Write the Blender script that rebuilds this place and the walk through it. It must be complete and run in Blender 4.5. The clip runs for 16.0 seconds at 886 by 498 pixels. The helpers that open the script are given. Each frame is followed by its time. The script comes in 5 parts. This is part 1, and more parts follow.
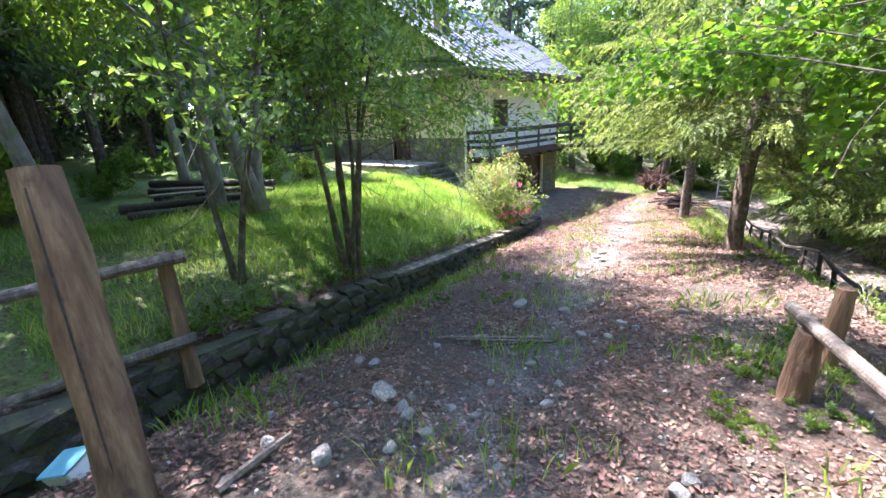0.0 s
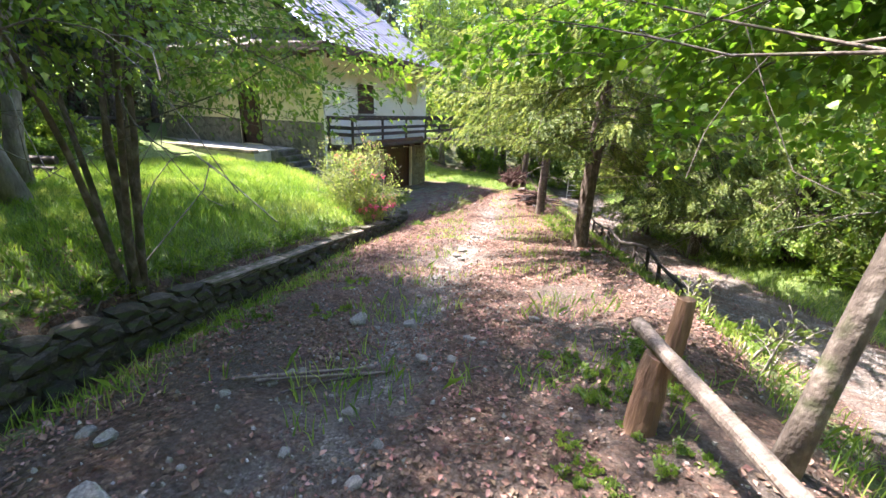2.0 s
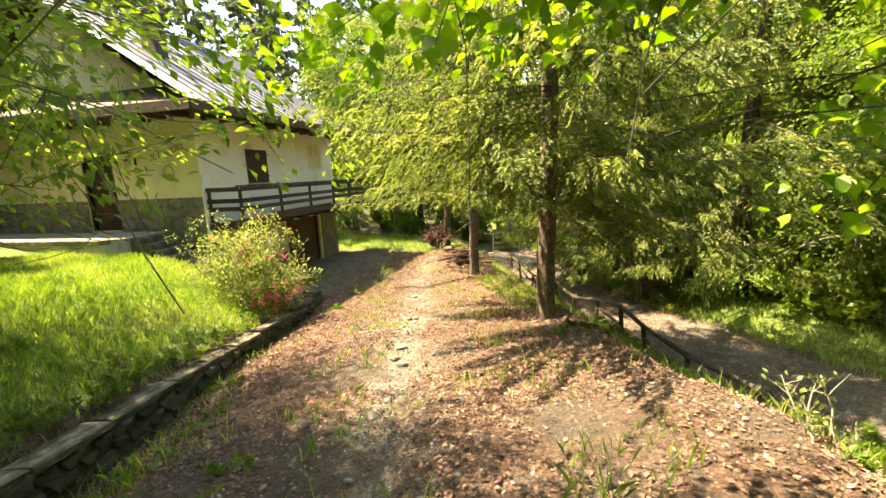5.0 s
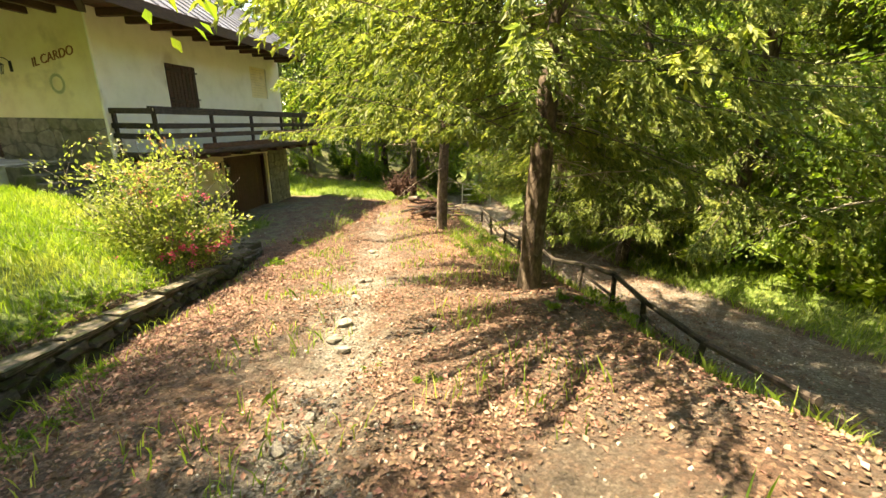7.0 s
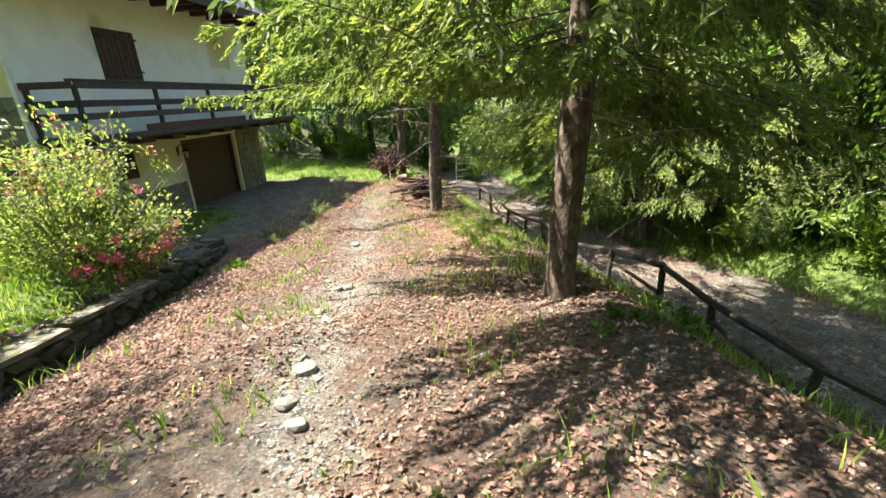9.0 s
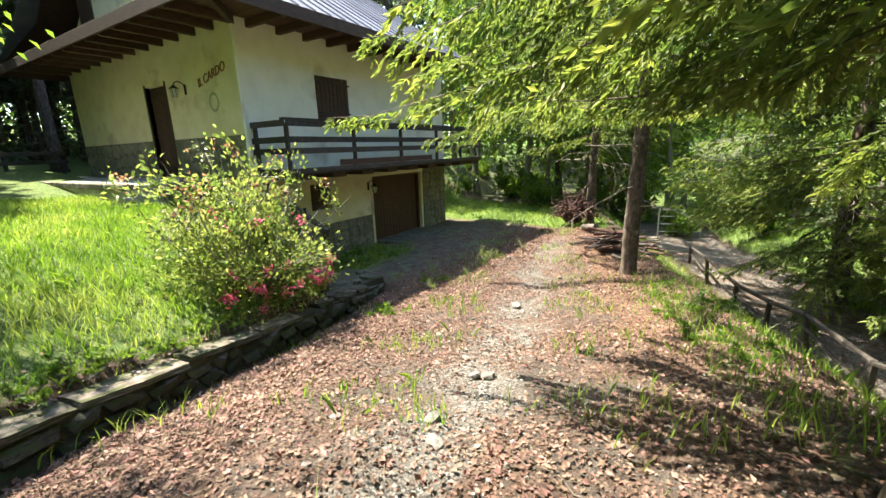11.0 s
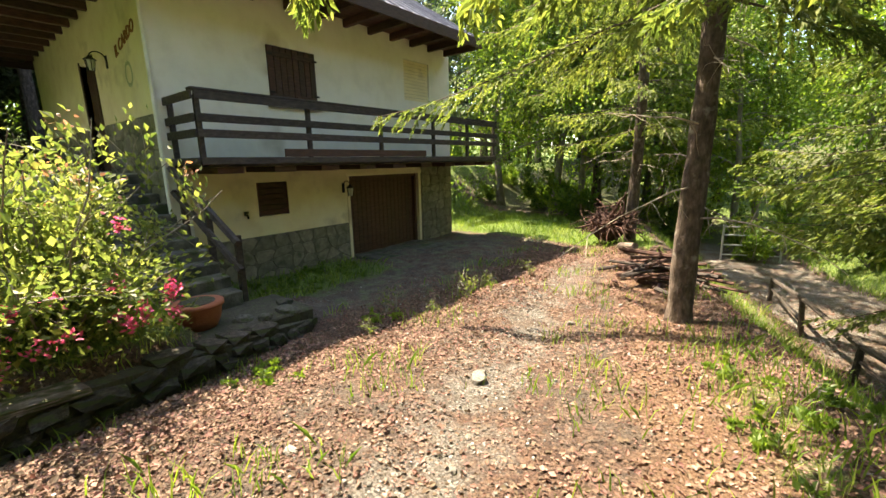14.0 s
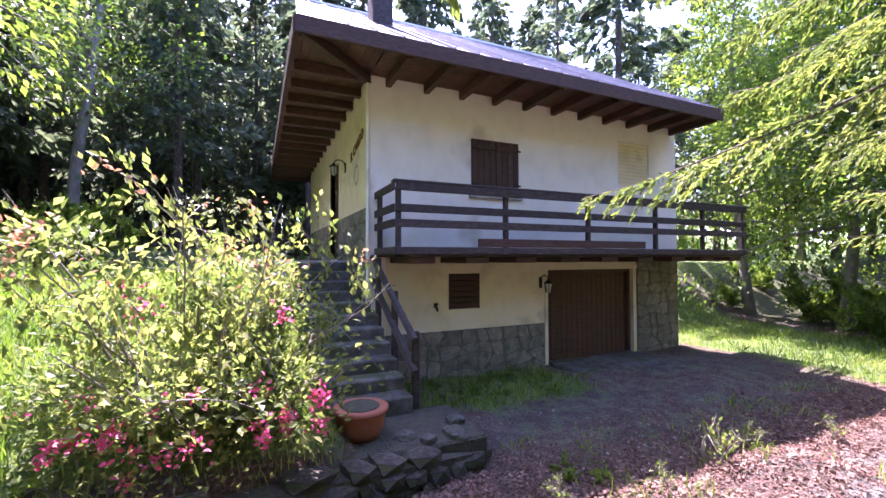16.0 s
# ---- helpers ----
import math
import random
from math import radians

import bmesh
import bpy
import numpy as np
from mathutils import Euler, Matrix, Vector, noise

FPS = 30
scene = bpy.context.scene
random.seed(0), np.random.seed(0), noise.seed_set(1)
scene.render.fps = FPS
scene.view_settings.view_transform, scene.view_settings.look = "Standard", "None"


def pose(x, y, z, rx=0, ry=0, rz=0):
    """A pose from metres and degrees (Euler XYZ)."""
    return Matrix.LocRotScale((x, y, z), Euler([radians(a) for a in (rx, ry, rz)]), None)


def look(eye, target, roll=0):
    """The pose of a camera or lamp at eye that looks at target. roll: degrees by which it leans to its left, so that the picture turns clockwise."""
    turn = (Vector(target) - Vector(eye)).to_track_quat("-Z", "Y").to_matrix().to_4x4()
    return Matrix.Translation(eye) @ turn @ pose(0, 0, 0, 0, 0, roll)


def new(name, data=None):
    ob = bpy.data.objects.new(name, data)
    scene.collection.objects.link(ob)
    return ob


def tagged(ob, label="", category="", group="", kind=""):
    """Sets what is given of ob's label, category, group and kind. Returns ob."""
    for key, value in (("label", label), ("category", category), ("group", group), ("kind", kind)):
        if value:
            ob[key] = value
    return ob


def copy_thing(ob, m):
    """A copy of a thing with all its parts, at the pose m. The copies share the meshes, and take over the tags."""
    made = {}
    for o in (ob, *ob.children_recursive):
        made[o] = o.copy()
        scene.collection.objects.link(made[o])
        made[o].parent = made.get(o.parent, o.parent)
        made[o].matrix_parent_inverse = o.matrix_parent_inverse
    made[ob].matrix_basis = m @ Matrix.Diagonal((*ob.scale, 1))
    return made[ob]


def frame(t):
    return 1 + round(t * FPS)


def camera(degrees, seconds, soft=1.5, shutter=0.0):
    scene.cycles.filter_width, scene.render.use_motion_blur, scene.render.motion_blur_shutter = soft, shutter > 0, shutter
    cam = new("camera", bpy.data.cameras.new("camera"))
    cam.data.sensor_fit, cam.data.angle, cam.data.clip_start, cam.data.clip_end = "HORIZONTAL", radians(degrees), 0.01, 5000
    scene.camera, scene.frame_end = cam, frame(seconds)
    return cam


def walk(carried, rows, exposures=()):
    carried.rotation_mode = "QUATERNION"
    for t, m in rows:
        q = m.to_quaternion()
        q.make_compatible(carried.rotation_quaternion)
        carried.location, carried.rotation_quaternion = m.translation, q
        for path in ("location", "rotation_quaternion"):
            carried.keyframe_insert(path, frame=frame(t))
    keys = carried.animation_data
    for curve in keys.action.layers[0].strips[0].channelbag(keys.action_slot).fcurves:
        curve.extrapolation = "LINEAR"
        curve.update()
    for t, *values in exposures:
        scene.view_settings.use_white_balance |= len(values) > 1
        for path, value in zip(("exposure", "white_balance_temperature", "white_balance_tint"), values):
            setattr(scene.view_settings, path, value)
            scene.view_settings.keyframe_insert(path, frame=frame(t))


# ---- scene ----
cam = camera(94.0, 16.0)
PATH = [
    (0, (0.267, 0.031, 1.588), (-1.009, 1.453, 0.995), -3.0),
    (0.5, (0.219, 0.255, 1.516), (-0.877, 1.831, 0.954), -1.8),
    (1, (0.063, 0.475, 1.465), (-0.913, 2.115, 0.865), -2.7),
    (1.5, (0.022, 0.723, 1.437), (-0.788, 2.431, 0.784), -3.5),
    (2, (0.142, 1.103, 1.405), (-0.638, 2.833, 0.774), 2.0),
    (2.5, (0.115, 1.43, 1.377), (-0.527, 3.254, 0.865), 1.0),
    (3, (0.023, 1.791, 1.303), (-0.668, 3.621, 0.889), -0.5),
    (3.2, (-0.095, 1.929, 1.29), (-0.791, 3.753, 0.854), -0.4),
    (5.3, (-0.895, 3.455, 1.202), (-1.301, 5.381, 0.844), -2.2),
    (5.5, (-0.875, 3.624, 1.146), (-1.274, 5.545, 0.761), -1.3),
    (6, (-0.953, 3.969, 1.092), (-1.218, 5.909, 0.682), -1.0),
    (6.5, (-1.155, 4.357, 1.01), (-1.349, 6.288, 0.525), -1.0),
    (7, (-1.172, 4.771, 0.889), (-1.443, 6.664, 0.301), 0.7),
    (7.5, (-1.2, 5.196, 0.837), (-1.446, 7.064, 0.167), 0.3),
    (8, (-1.261, 5.56, 0.77), (-1.501, 7.401, 0.027), -1.5),
    (8.5, (-1.338, 5.988, 0.699), (-1.64, 7.825, -0.034), -3.2),
    (9, (-1.432, 6.347, 0.654), (-1.675, 8.206, -0.044), -1.9),
    (9.5, (-1.423, 6.738, 0.554), (-1.8, 8.619, -0.01), -0.7),
    (10, (-1.456, 7.191, 0.546), (-2.103, 9.005, 0.006), -1.6),
    (10.2, (-1.529, 7.343, 0.55), (-2.304, 9.112, 0.03), -2.3),
    (12.3, (-1.853, 9.245, 0.146), (-3.001, 10.815, -0.319), -1.2),
    (12.5, (-1.86, 9.472, 0.147), (-2.98, 11.058, -0.334), -1.3),
    (13, (-1.894, 10.07, 0.077), (-2.964, 11.687, -0.416), -2.9),
    (13.5, (-1.972, 10.556, 0.005), (-3.143, 12.122, -0.416), -1.5),
    (14, (-2.163, 10.963, -0.067), (-3.386, 12.491, -0.476), -1.3),
    (14.5, (-2.451, 11.297, -0.092), (-3.786, 12.755, -0.39), -1.7),
    (15, (-2.745, 11.609, -0.148), (-4.259, 12.906, -0.311), -0.8),
    (15.5, (-2.927, 11.792, -0.133), (-4.584, 12.911, -0.114), -0.5),
    (16, (-3.15, 11.873, -0.091), (-4.974, 12.691, -0.044), -0.2),
]
walk(cam, [(t, look(eye, target, roll)) for t, eye, target, roll in PATH], [
    (0.0, 3.3, 5600, 26), (2.5, 3.05, 6500, 26), (5.3, 2.9, 9600, 10), (7.0, 2.85, 9400, 10), (7.8, 2.65, 6500, 10), (10.2, 2.65, 6400, 10),
    (12.3, 2.52, 6900, 8), (14.5, 2.68, 7700, 16), (15.2, 2.9, 7500, 26), (16.0, 3.1, 5600, 54)])

# ---- light ----
SUN_AZ, SUN_EL = 268.0, 61.5            # degrees clockwise from +y, degrees above the horizon
world = bpy.data.worlds.new("world")
scene.world = world
world.use_nodes = True
wn = world.node_tree.nodes
sky = wn.new("ShaderNodeTexSky")
sky.sky_type = "NISHITA"
sky.sun_disc = False
sky.sun_elevation, sky.sun_rotation = radians(SUN_EL), radians(SUN_AZ)
world.node_tree.links.new(sky.outputs[0], wn["Background"].inputs[0])
wn["Background"].inputs[1].default_value = 0.13
sun = new("sun", bpy.data.lights.new("sun", "SUN"))
sun.data.energy, sun.data.angle, sun.data.color = 4.4, radians(0.6), (1.0, 0.91, 0.74)
to_sun = Vector((math.sin(radians(SUN_AZ)) * math.cos(radians(SUN_EL)), math.cos(radians(SUN_AZ)) * math.cos(radians(SUN_EL)), math.sin(radians(SUN_EL))))
sun.matrix_world = look(to_sun * 60, (0, 0, 0))

# ---- materials ----


def mat(name, cols, scale=4.0, rough=0.85, bump=0.3, bump_scale=40.0, metal=0.0, stretch=(1, 1, 1), spots=None, island=0.0, obj=0.0, leaf=0.0, detail=6.0):
    """Two- to four-colour noise material. island/obj: brightness change by island or by object. leaf: share of light let through."""
    m = bpy.data.materials.new(name)
    m.use_nodes = True
    nt = m.node_tree
    n, L = nt.nodes, nt.links
    b = n["Principled BSDF"]
    tc = n.new("ShaderNodeTexCoord")
    mp = n.new("ShaderNodeMapping")
    mp.inputs["Scale"].default_value = stretch
    L.new(tc.outputs["Object"], mp.inputs[0])
    nz = n.new("ShaderNodeTexNoise")
    nz.inputs["Scale"].default_value, nz.inputs["Detail"].default_value, nz.inputs["Roughness"].default_value = scale, detail, 0.62
    L.new(mp.outputs[0], nz.inputs["Vector"])
    ramp = n.new("ShaderNodeValToRGB")
    el = ramp.color_ramp.elements
    for k, c in enumerate(cols):
        p = 0.3 + 0.4 * k / max(1, len(cols) - 1)
        e = el[k] if k < 2 else el.new(p)
        e.position, e.color = p, (*c, 1)
    L.new(nz.outputs[0], ramp.inputs[0])
    col = ramp.outputs[0]
    if spots:
        n2 = n.new("ShaderNodeTexNoise")
        n2.inputs["Scale"].default_value, n2.inputs["Detail"].default_value = spots[1], 4
        L.new(tc.outputs["Object"], n2.inputs["Vector"])
        r2 = n.new("ShaderNodeValToRGB")
        r2.color_ramp.elements[0].position, r2.color_ramp.elements[1].position = spots[2], spots[2] + 0.12
        L.new(n2.outputs[0], r2.inputs[0])
        mx = n.new("ShaderNodeMixRGB")
        mx.inputs[2].default_value = (*spots[0], 1)
        L.new(r2.outputs[0], mx.inputs[0])
        L.new(col, mx.inputs[1])
        col = mx.outputs[0]
    for amount, node, socket in ((island, "ShaderNodeNewGeometry", "Random Per Island"), (obj, "ShaderNodeObjectInfo", "Random")):
        if amount:
            g = n.new(node)
            mr = n.new("ShaderNodeMapRange")
            mr.inputs["To Min"].default_value, mr.inputs["To Max"].default_value = 1 - amount, 1 + amount
            L.new(g.outputs[socket], mr.inputs["Value"])
            hs = n.new("ShaderNodeHueSaturation")
            L.new(mr.outputs[0], hs.inputs["Value"])
            mh = n.new("ShaderNodeMapRange")
            mh.inputs["To Min"].default_value, mh.inputs["To Max"].default_value = 0.5 + 0.06 * amount, 0.5 - 0.06 * amount
            L.new(g.outputs[socket], mh.inputs["Value"])
            L.new(mh.outputs[0], hs.inputs["Hue"])
            L.new(col, hs.inputs["Color"])
            col = hs.outputs[0]
    L.new(col, b.inputs["Base Color"])
    b.inputs["Roughness"].default_value, b.inputs["Metallic"].default_value = rough, metal
    if bump:
        n3 = n.new("ShaderNodeTexNoise")
        n3.inputs["Scale"].default_value, n3.inputs["Detail"].default_value = bump_scale, 5
        L.new(mp.outputs[0], n3.inputs["Vector"])
        bp = n.new("ShaderNodeBump")
        bp.inputs["Strength"].default_value, bp.inputs["Distance"].default_value = bump, 0.03
        L.new(n3.outputs[0], bp.inputs["Height"])
        L.new(bp.outputs[0], b.inputs["Normal"])
    if leaf:
        tr = n.new("ShaderNodeBsdfTranslucent")
        glow = n.new("ShaderNodeHueSaturation")
        glow.inputs["Saturation"].default_value, glow.inputs["Value"].default_value = 1.1, 1.7
        L.new(col, glow.inputs["Color"])
        L.new(glow.outputs[0], tr.inputs[0])
        ms = n.new("ShaderNodeMixShader")
        ms.inputs[0].default_value = leaf
        L.new(b.outputs[0], ms.inputs[1])
        L.new(tr.outputs[0], ms.inputs[2])
        L.new(ms.outputs[0], n["Material Output"].inputs[0])
    return m


def ground_material():
    """Soil with dry leaves, blended with grass, gravel and forest floor by the zones stored on the mesh."""
    m = bpy.data.materials.new("ground")
    m.use_nodes = True
    nt = m.node_tree
    n, L = nt.nodes, nt.links
    tc = n.new("ShaderNodeTexCoord")

    def noise_tex(scale, detail=8.0, rough=0.65):
        z = n.new("ShaderNodeTexNoise")
        z.inputs["Scale"].default_value, z.inputs["Detail"].default_value, z.inputs["Roughness"].default_value = scale, detail, rough
        L.new(tc.outputs["Object"], z.inputs["Vector"])
        return z.outputs[0]

    def ramp(fac, cols, lo=0.32, hi=0.68):
        r = n.new("ShaderNodeValToRGB")
        el = r.color_ramp.elements
        for k, c in enumerate(cols):
            p = lo + (hi - lo) * k / (len(cols) - 1)
            e = el[k] if k < 2 else el.new(p)
            e.position, e.color = p, (*c, 1)
        L.new(fac, r.inputs[0])
        return r.outputs[0]

    def mix(fac, a, b):
        x = n.new("ShaderNodeMixRGB")
        L.new(fac, x.inputs[0])
        L.new(a, x.inputs[1])
        L.new(b, x.inputs[2])
        return x.outputs[0]

    def zone(name, rough_scale=3.0):
        a = n.new("ShaderNodeAttribute")
        a.attribute_name = name
        add = n.new("ShaderNodeMath")
        add.operation = "ADD"
        L.new(a.outputs["Fac"], add.inputs[0])
        L.new(noise_tex(rough_scale, 6), add.inputs[1])
        r = n.new("ShaderNodeMapRange")
        r.inputs["From Min"].default_value, r.inputs["From Max"].default_value = 0.86, 1.14
        L.new(add.outputs[0], r.inputs["Value"])
        return r.outputs[0]

    def flakes(scale, bend, cols, lo=0.05, hi=0.95, edge=0.35):
        """Irregular flat pieces, each of one colour, with dark gaps; gives the colour and the relief."""
        z = n.new("ShaderNodeTexNoise")
        z.inputs["Scale"].default_value, z.inputs["Detail"].default_value = scale * 0.6, 3
        L.new(tc.outputs["Object"], z.inputs["Vector"])
        add = n.new("ShaderNodeVectorMath")
        add.operation = "MULTIPLY_ADD"
        add.inputs[1].default_value = (bend / scale,) * 3
        L.new(z.outputs["Color"], add.inputs[0])
        L.new(tc.outputs["Object"], add.inputs[2])
        v = n.new("ShaderNodeTexVoronoi")
        v.inputs["Scale"].default_value = scale
        L.new(add.outputs[0], v.inputs["Vector"])
        sep = n.new("ShaderNodeSeparateColor")
        L.new(v.outputs["Color"], sep.inputs[0])
        tone = ramp(sep.outputs[0], cols, lo, hi)
        gap = n.new("ShaderNodeMapRange")
        gap.inputs["From Min"].default_value, gap.inputs["From Max"].default_value = 0.75, 0.45
        gap.inputs["To Min"].default_value = edge
        L.new(v.outputs["Distance"], gap.inputs["Value"])
        mul = n.new("ShaderNodeMixRGB")
        mul.blend_type = "MULTIPLY"
        mul.inputs[0].default_value = 1.0
        L.new(tone, mul.inputs[1])
        L.new(gap.outputs[0], mul.inputs[2])
        return mul.outputs[0], v.outputs["Distance"]

    fine, big = noise_tex(30, 10, 0.75), noise_tex(1.1, 9, 0.72)
    soil = ramp(fine, [(0.03, 0.024, 0.02), (0.09, 0.072, 0.058), (0.2, 0.168, 0.14)])
    leaf, leaf_d = flakes(30, 1.1, [(0.032, 0.018, 0.013), (0.115, 0.062, 0.043), (0.205, 0.12, 0.083), (0.32, 0.222, 0.16)])
    litter = mix(ramp(noise_tex(16, 6, 0.7), [(0, 0, 0), (1, 1, 1)], 0.4, 0.6), leaf, ramp(noise_tex(21, 10, 0.75), [(0.035, 0.02, 0.015), (0.12, 0.068, 0.048), (0.25, 0.16, 0.11)]))
    col = mix(ramp(big, [(0, 0, 0), (1, 1, 1)], 0.42, 0.56), soil, litter)
    chips, _ = flakes(42, 0.6, [(0.08, 0.074, 0.066), (0.2, 0.19, 0.17), (0.32, 0.305, 0.28), (0.46, 0.44, 0.405)], edge=0.25)
    gravel = mix(ramp(noise_tex(9, 6, 0.7), [(0, 0, 0), (1, 1, 1)], 0.44, 0.56), chips, ramp(noise_tex(55), [(0.08, 0.074, 0.064), (0.17, 0.158, 0.138), (0.32, 0.3, 0.265)]))
    grass = ramp(noise_tex(14), [(0.05, 0.085, 0.02), (0.11, 0.18, 0.035), (0.23, 0.26, 0.075)])
    forest = ramp(noise_tex(9), [(0.03, 0.035, 0.015), (0.07, 0.075, 0.03), (0.1, 0.15, 0.035)])
    pine = ramp(noise_tex(34, 10, 0.8), [(0.07, 0.038, 0.023), (0.18, 0.102, 0.06), (0.32, 0.205, 0.127)])
    col = mix(zone("gravel"), col, gravel)
    col = mix(zone("carpet", 2.4), col, litter)
    col = mix(zone("needles", 2.0), col, pine)
    col = mix(zone("forest"), col, forest)
    col = mix(zone("grass"), col, grass)
    b = n["Principled BSDF"]
    L.new(col, b.inputs["Base Color"])
    b.inputs["Roughness"].default_value = 0.93
    bp = n.new("ShaderNodeBump")
    bp.inputs["Strength"].default_value, bp.inputs["Distance"].default_value = 1.0, 0.09
    L.new(noise_tex(17, 10, 0.78), bp.inputs["Height"])
    bq = n.new("ShaderNodeBump")
    bq.invert = True
    bq.inputs["Strength"].default_value, bq.inputs["Distance"].default_value = 0.7, 0.02
    L.new(leaf_d, bq.inputs["Height"])
    L.new(bp.outputs[0], bq.inputs["Normal"])
    L.new(bq.outputs[0], b.inputs["Normal"])
    return m


M_GROUND = ground_material()
M_PLASTER = mat("cream_plaster", [(0.7, 0.6, 0.39), (0.78, 0.69, 0.46), (0.82, 0.74, 0.52)], 2.2, 0.9, 0.25, 90, spots=((0.55, 0.47, 0.31), 1.2, 0.6))
M_PLASTER_W = mat("white_plaster", [(0.74, 0.72, 0.63), (0.82, 0.8, 0.71), (0.86, 0.84, 0.76)], 1.8, 0.9, 0.25, 90, spots=((0.58, 0.54, 0.44), 0.9, 0.62))
M_BROWN = mat("brown_stained_wood", [(0.032, 0.016, 0.011), (0.06, 0.03, 0.019), (0.09, 0.048, 0.03)], 6, 0.7, 0.4, 30, stretch=(1, 1, 5), obj=0.25)
M_DARKWOOD = mat("dark_weathered_wood", [(0.018, 0.014, 0.012), (0.04, 0.031, 0.026), (0.075, 0.06, 0.051)], 8, 0.75, 0.5, 30, stretch=(3, 1, 3), obj=0.3)
M_SOFFIT = mat("red_brown_boards", [(0.05, 0.023, 0.015), (0.085, 0.04, 0.024), (0.12, 0.06, 0.036)], 5, 0.7, 0.3, 30, obj=0.25)
M_ROOF = mat("grey_metal_roof", [(0.14, 0.15, 0.185), (0.19, 0.2, 0.24), (0.26, 0.265, 0.295)], 1.6, 0.5, 0.12, 12, metal=0.5, obj=0.2, spots=((0.2, 0.17, 0.15), 2.5, 0.66))
M_FLASH = mat("pale_metal_flashing", [(0.42, 0.43, 0.46), (0.52, 0.53, 0.56)], 2.0, 0.38, 0.1, 14, metal=0.5)
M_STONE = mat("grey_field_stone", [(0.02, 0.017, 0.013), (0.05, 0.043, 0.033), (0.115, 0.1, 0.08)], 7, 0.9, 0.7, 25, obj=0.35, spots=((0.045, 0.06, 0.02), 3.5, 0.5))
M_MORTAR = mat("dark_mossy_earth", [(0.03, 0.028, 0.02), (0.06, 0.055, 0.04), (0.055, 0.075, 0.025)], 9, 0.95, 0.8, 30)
M_CAP = mat("pale_cap_stone", [(0.07, 0.055, 0.042), (0.15, 0.125, 0.1), (0.28, 0.25, 0.215)], 6, 0.9, 0.7, 30, obj=0.3, spots=((0.045, 0.055, 0.02), 4.0, 0.44))
M_JOINT = mat("grey_mortar", [(0.1, 0.095, 0.07), (0.15, 0.14, 0.11)], 9, 0.95, 0.5, 30)
M_CLAD = mat("stone_cladding", [(0.13, 0.12, 0.09), (0.2, 0.185, 0.14), (0.28, 0.26, 0.2)], 6, 0.85, 0.5, 30, obj=0.22, spots=((0.09, 0.1, 0.06), 2.5, 0.6))
M_CONCRETE = mat("worn_concrete", [(0.24, 0.23, 0.21), (0.34, 0.33, 0.3), (0.43, 0.42, 0.38)], 4, 0.92, 0.4, 40, spots=((0.14, 0.14, 0.1), 2.0, 0.58))
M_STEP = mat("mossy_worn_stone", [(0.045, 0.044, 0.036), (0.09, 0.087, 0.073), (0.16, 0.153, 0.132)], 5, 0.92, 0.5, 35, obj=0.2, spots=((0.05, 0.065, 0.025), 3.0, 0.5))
M_GARAGE = mat("red_brown_garage_wood", [(0.055, 0.024, 0.014), (0.085, 0.039, 0.022), (0.115, 0.055, 0.032)], 5, 0.6, 0.3, 30, stretch=(1, 1, 6), obj=0.15)
M_BARK_S = mat("spruce_bark", [(0.035, 0.027, 0.021), (0.085, 0.064, 0.05), (0.17, 0.135, 0.11)], 15, 0.95, 1.0, 18, stretch=(1, 1, 0.45), spots=((0.24, 0.23, 0.2), 6, 0.62))
M_BARK_G = mat("grey_smooth_bark", [(0.1, 0.09, 0.075), (0.19, 0.175, 0.15), (0.3, 0.28, 0.25)], 6, 0.9, 0.6, 22, stretch=(1, 1, 0.4), spots=((0.12, 0.15, 0.07), 4, 0.58))
M_BARK_M = mat("mottled_grey_brown_bark", [(0.035, 0.028, 0.022), (0.1, 0.082, 0.065), (0.22, 0.195, 0.165)], 9, 0.92, 1.0, 16, stretch=(1, 1, 0.6), spots=((0.06, 0.07, 0.03), 5, 0.52))
M_LOG = mat("bare_brown_log", [(0.09, 0.048, 0.028), (0.18, 0.105, 0.062), (0.31, 0.2, 0.12)], 5, 0.8, 0.6, 24, stretch=(3, 3, 0.35), spots=((0.1, 0.06, 0.04), 7, 0.62))
M_GREYLOG = mat("weathered_grey_pole", [(0.06, 0.047, 0.038), (0.13, 0.105, 0.086), (0.22, 0.185, 0.157)], 8, 0.85, 0.6, 24, stretch=(2, 2, 1), obj=0.2)
M_DEAD = mat("dead_twigs", [(0.22, 0.185, 0.15), (0.42, 0.37, 0.31)], 8, 0.9, 0.0, 10)
M_NEEDLE = mat("spruce_needles", [(0.05, 0.08, 0.024), (0.12, 0.165, 0.04), (0.25, 0.29, 0.07)], 1.1, 0.6, 0, leaf=0.45, island=0.35)
M_NEEDLE_D = mat("dark_fir_needles", [(0.045, 0.07, 0.04), (0.08, 0.115, 0.06), (0.14, 0.17, 0.085)], 0.6, 0.6, 0, leaf=0.42, island=0.35, obj=0.15)
M_LEAF = mat("green_leaves", [(0.07, 0.125, 0.022), (0.12, 0.195, 0.035), (0.2, 0.28, 0.05)], 0.8, 0.5, 0, leaf=0.5, island=0.35, obj=0.2)
M_LEAF_B = mat("bright_leaves", [(0.08, 0.155, 0.022), (0.13, 0.235, 0.03), (0.2, 0.3, 0.05)], 0.9, 0.45, 0, leaf=0.55, island=0.3)
M_LEAF_Y = mat("yellow_green_leaves", [(0.075, 0.115, 0.03), (0.145, 0.19, 0.05), (0.25, 0.265, 0.085)], 3, 0.5, 0, leaf=0.5, island=0.35)
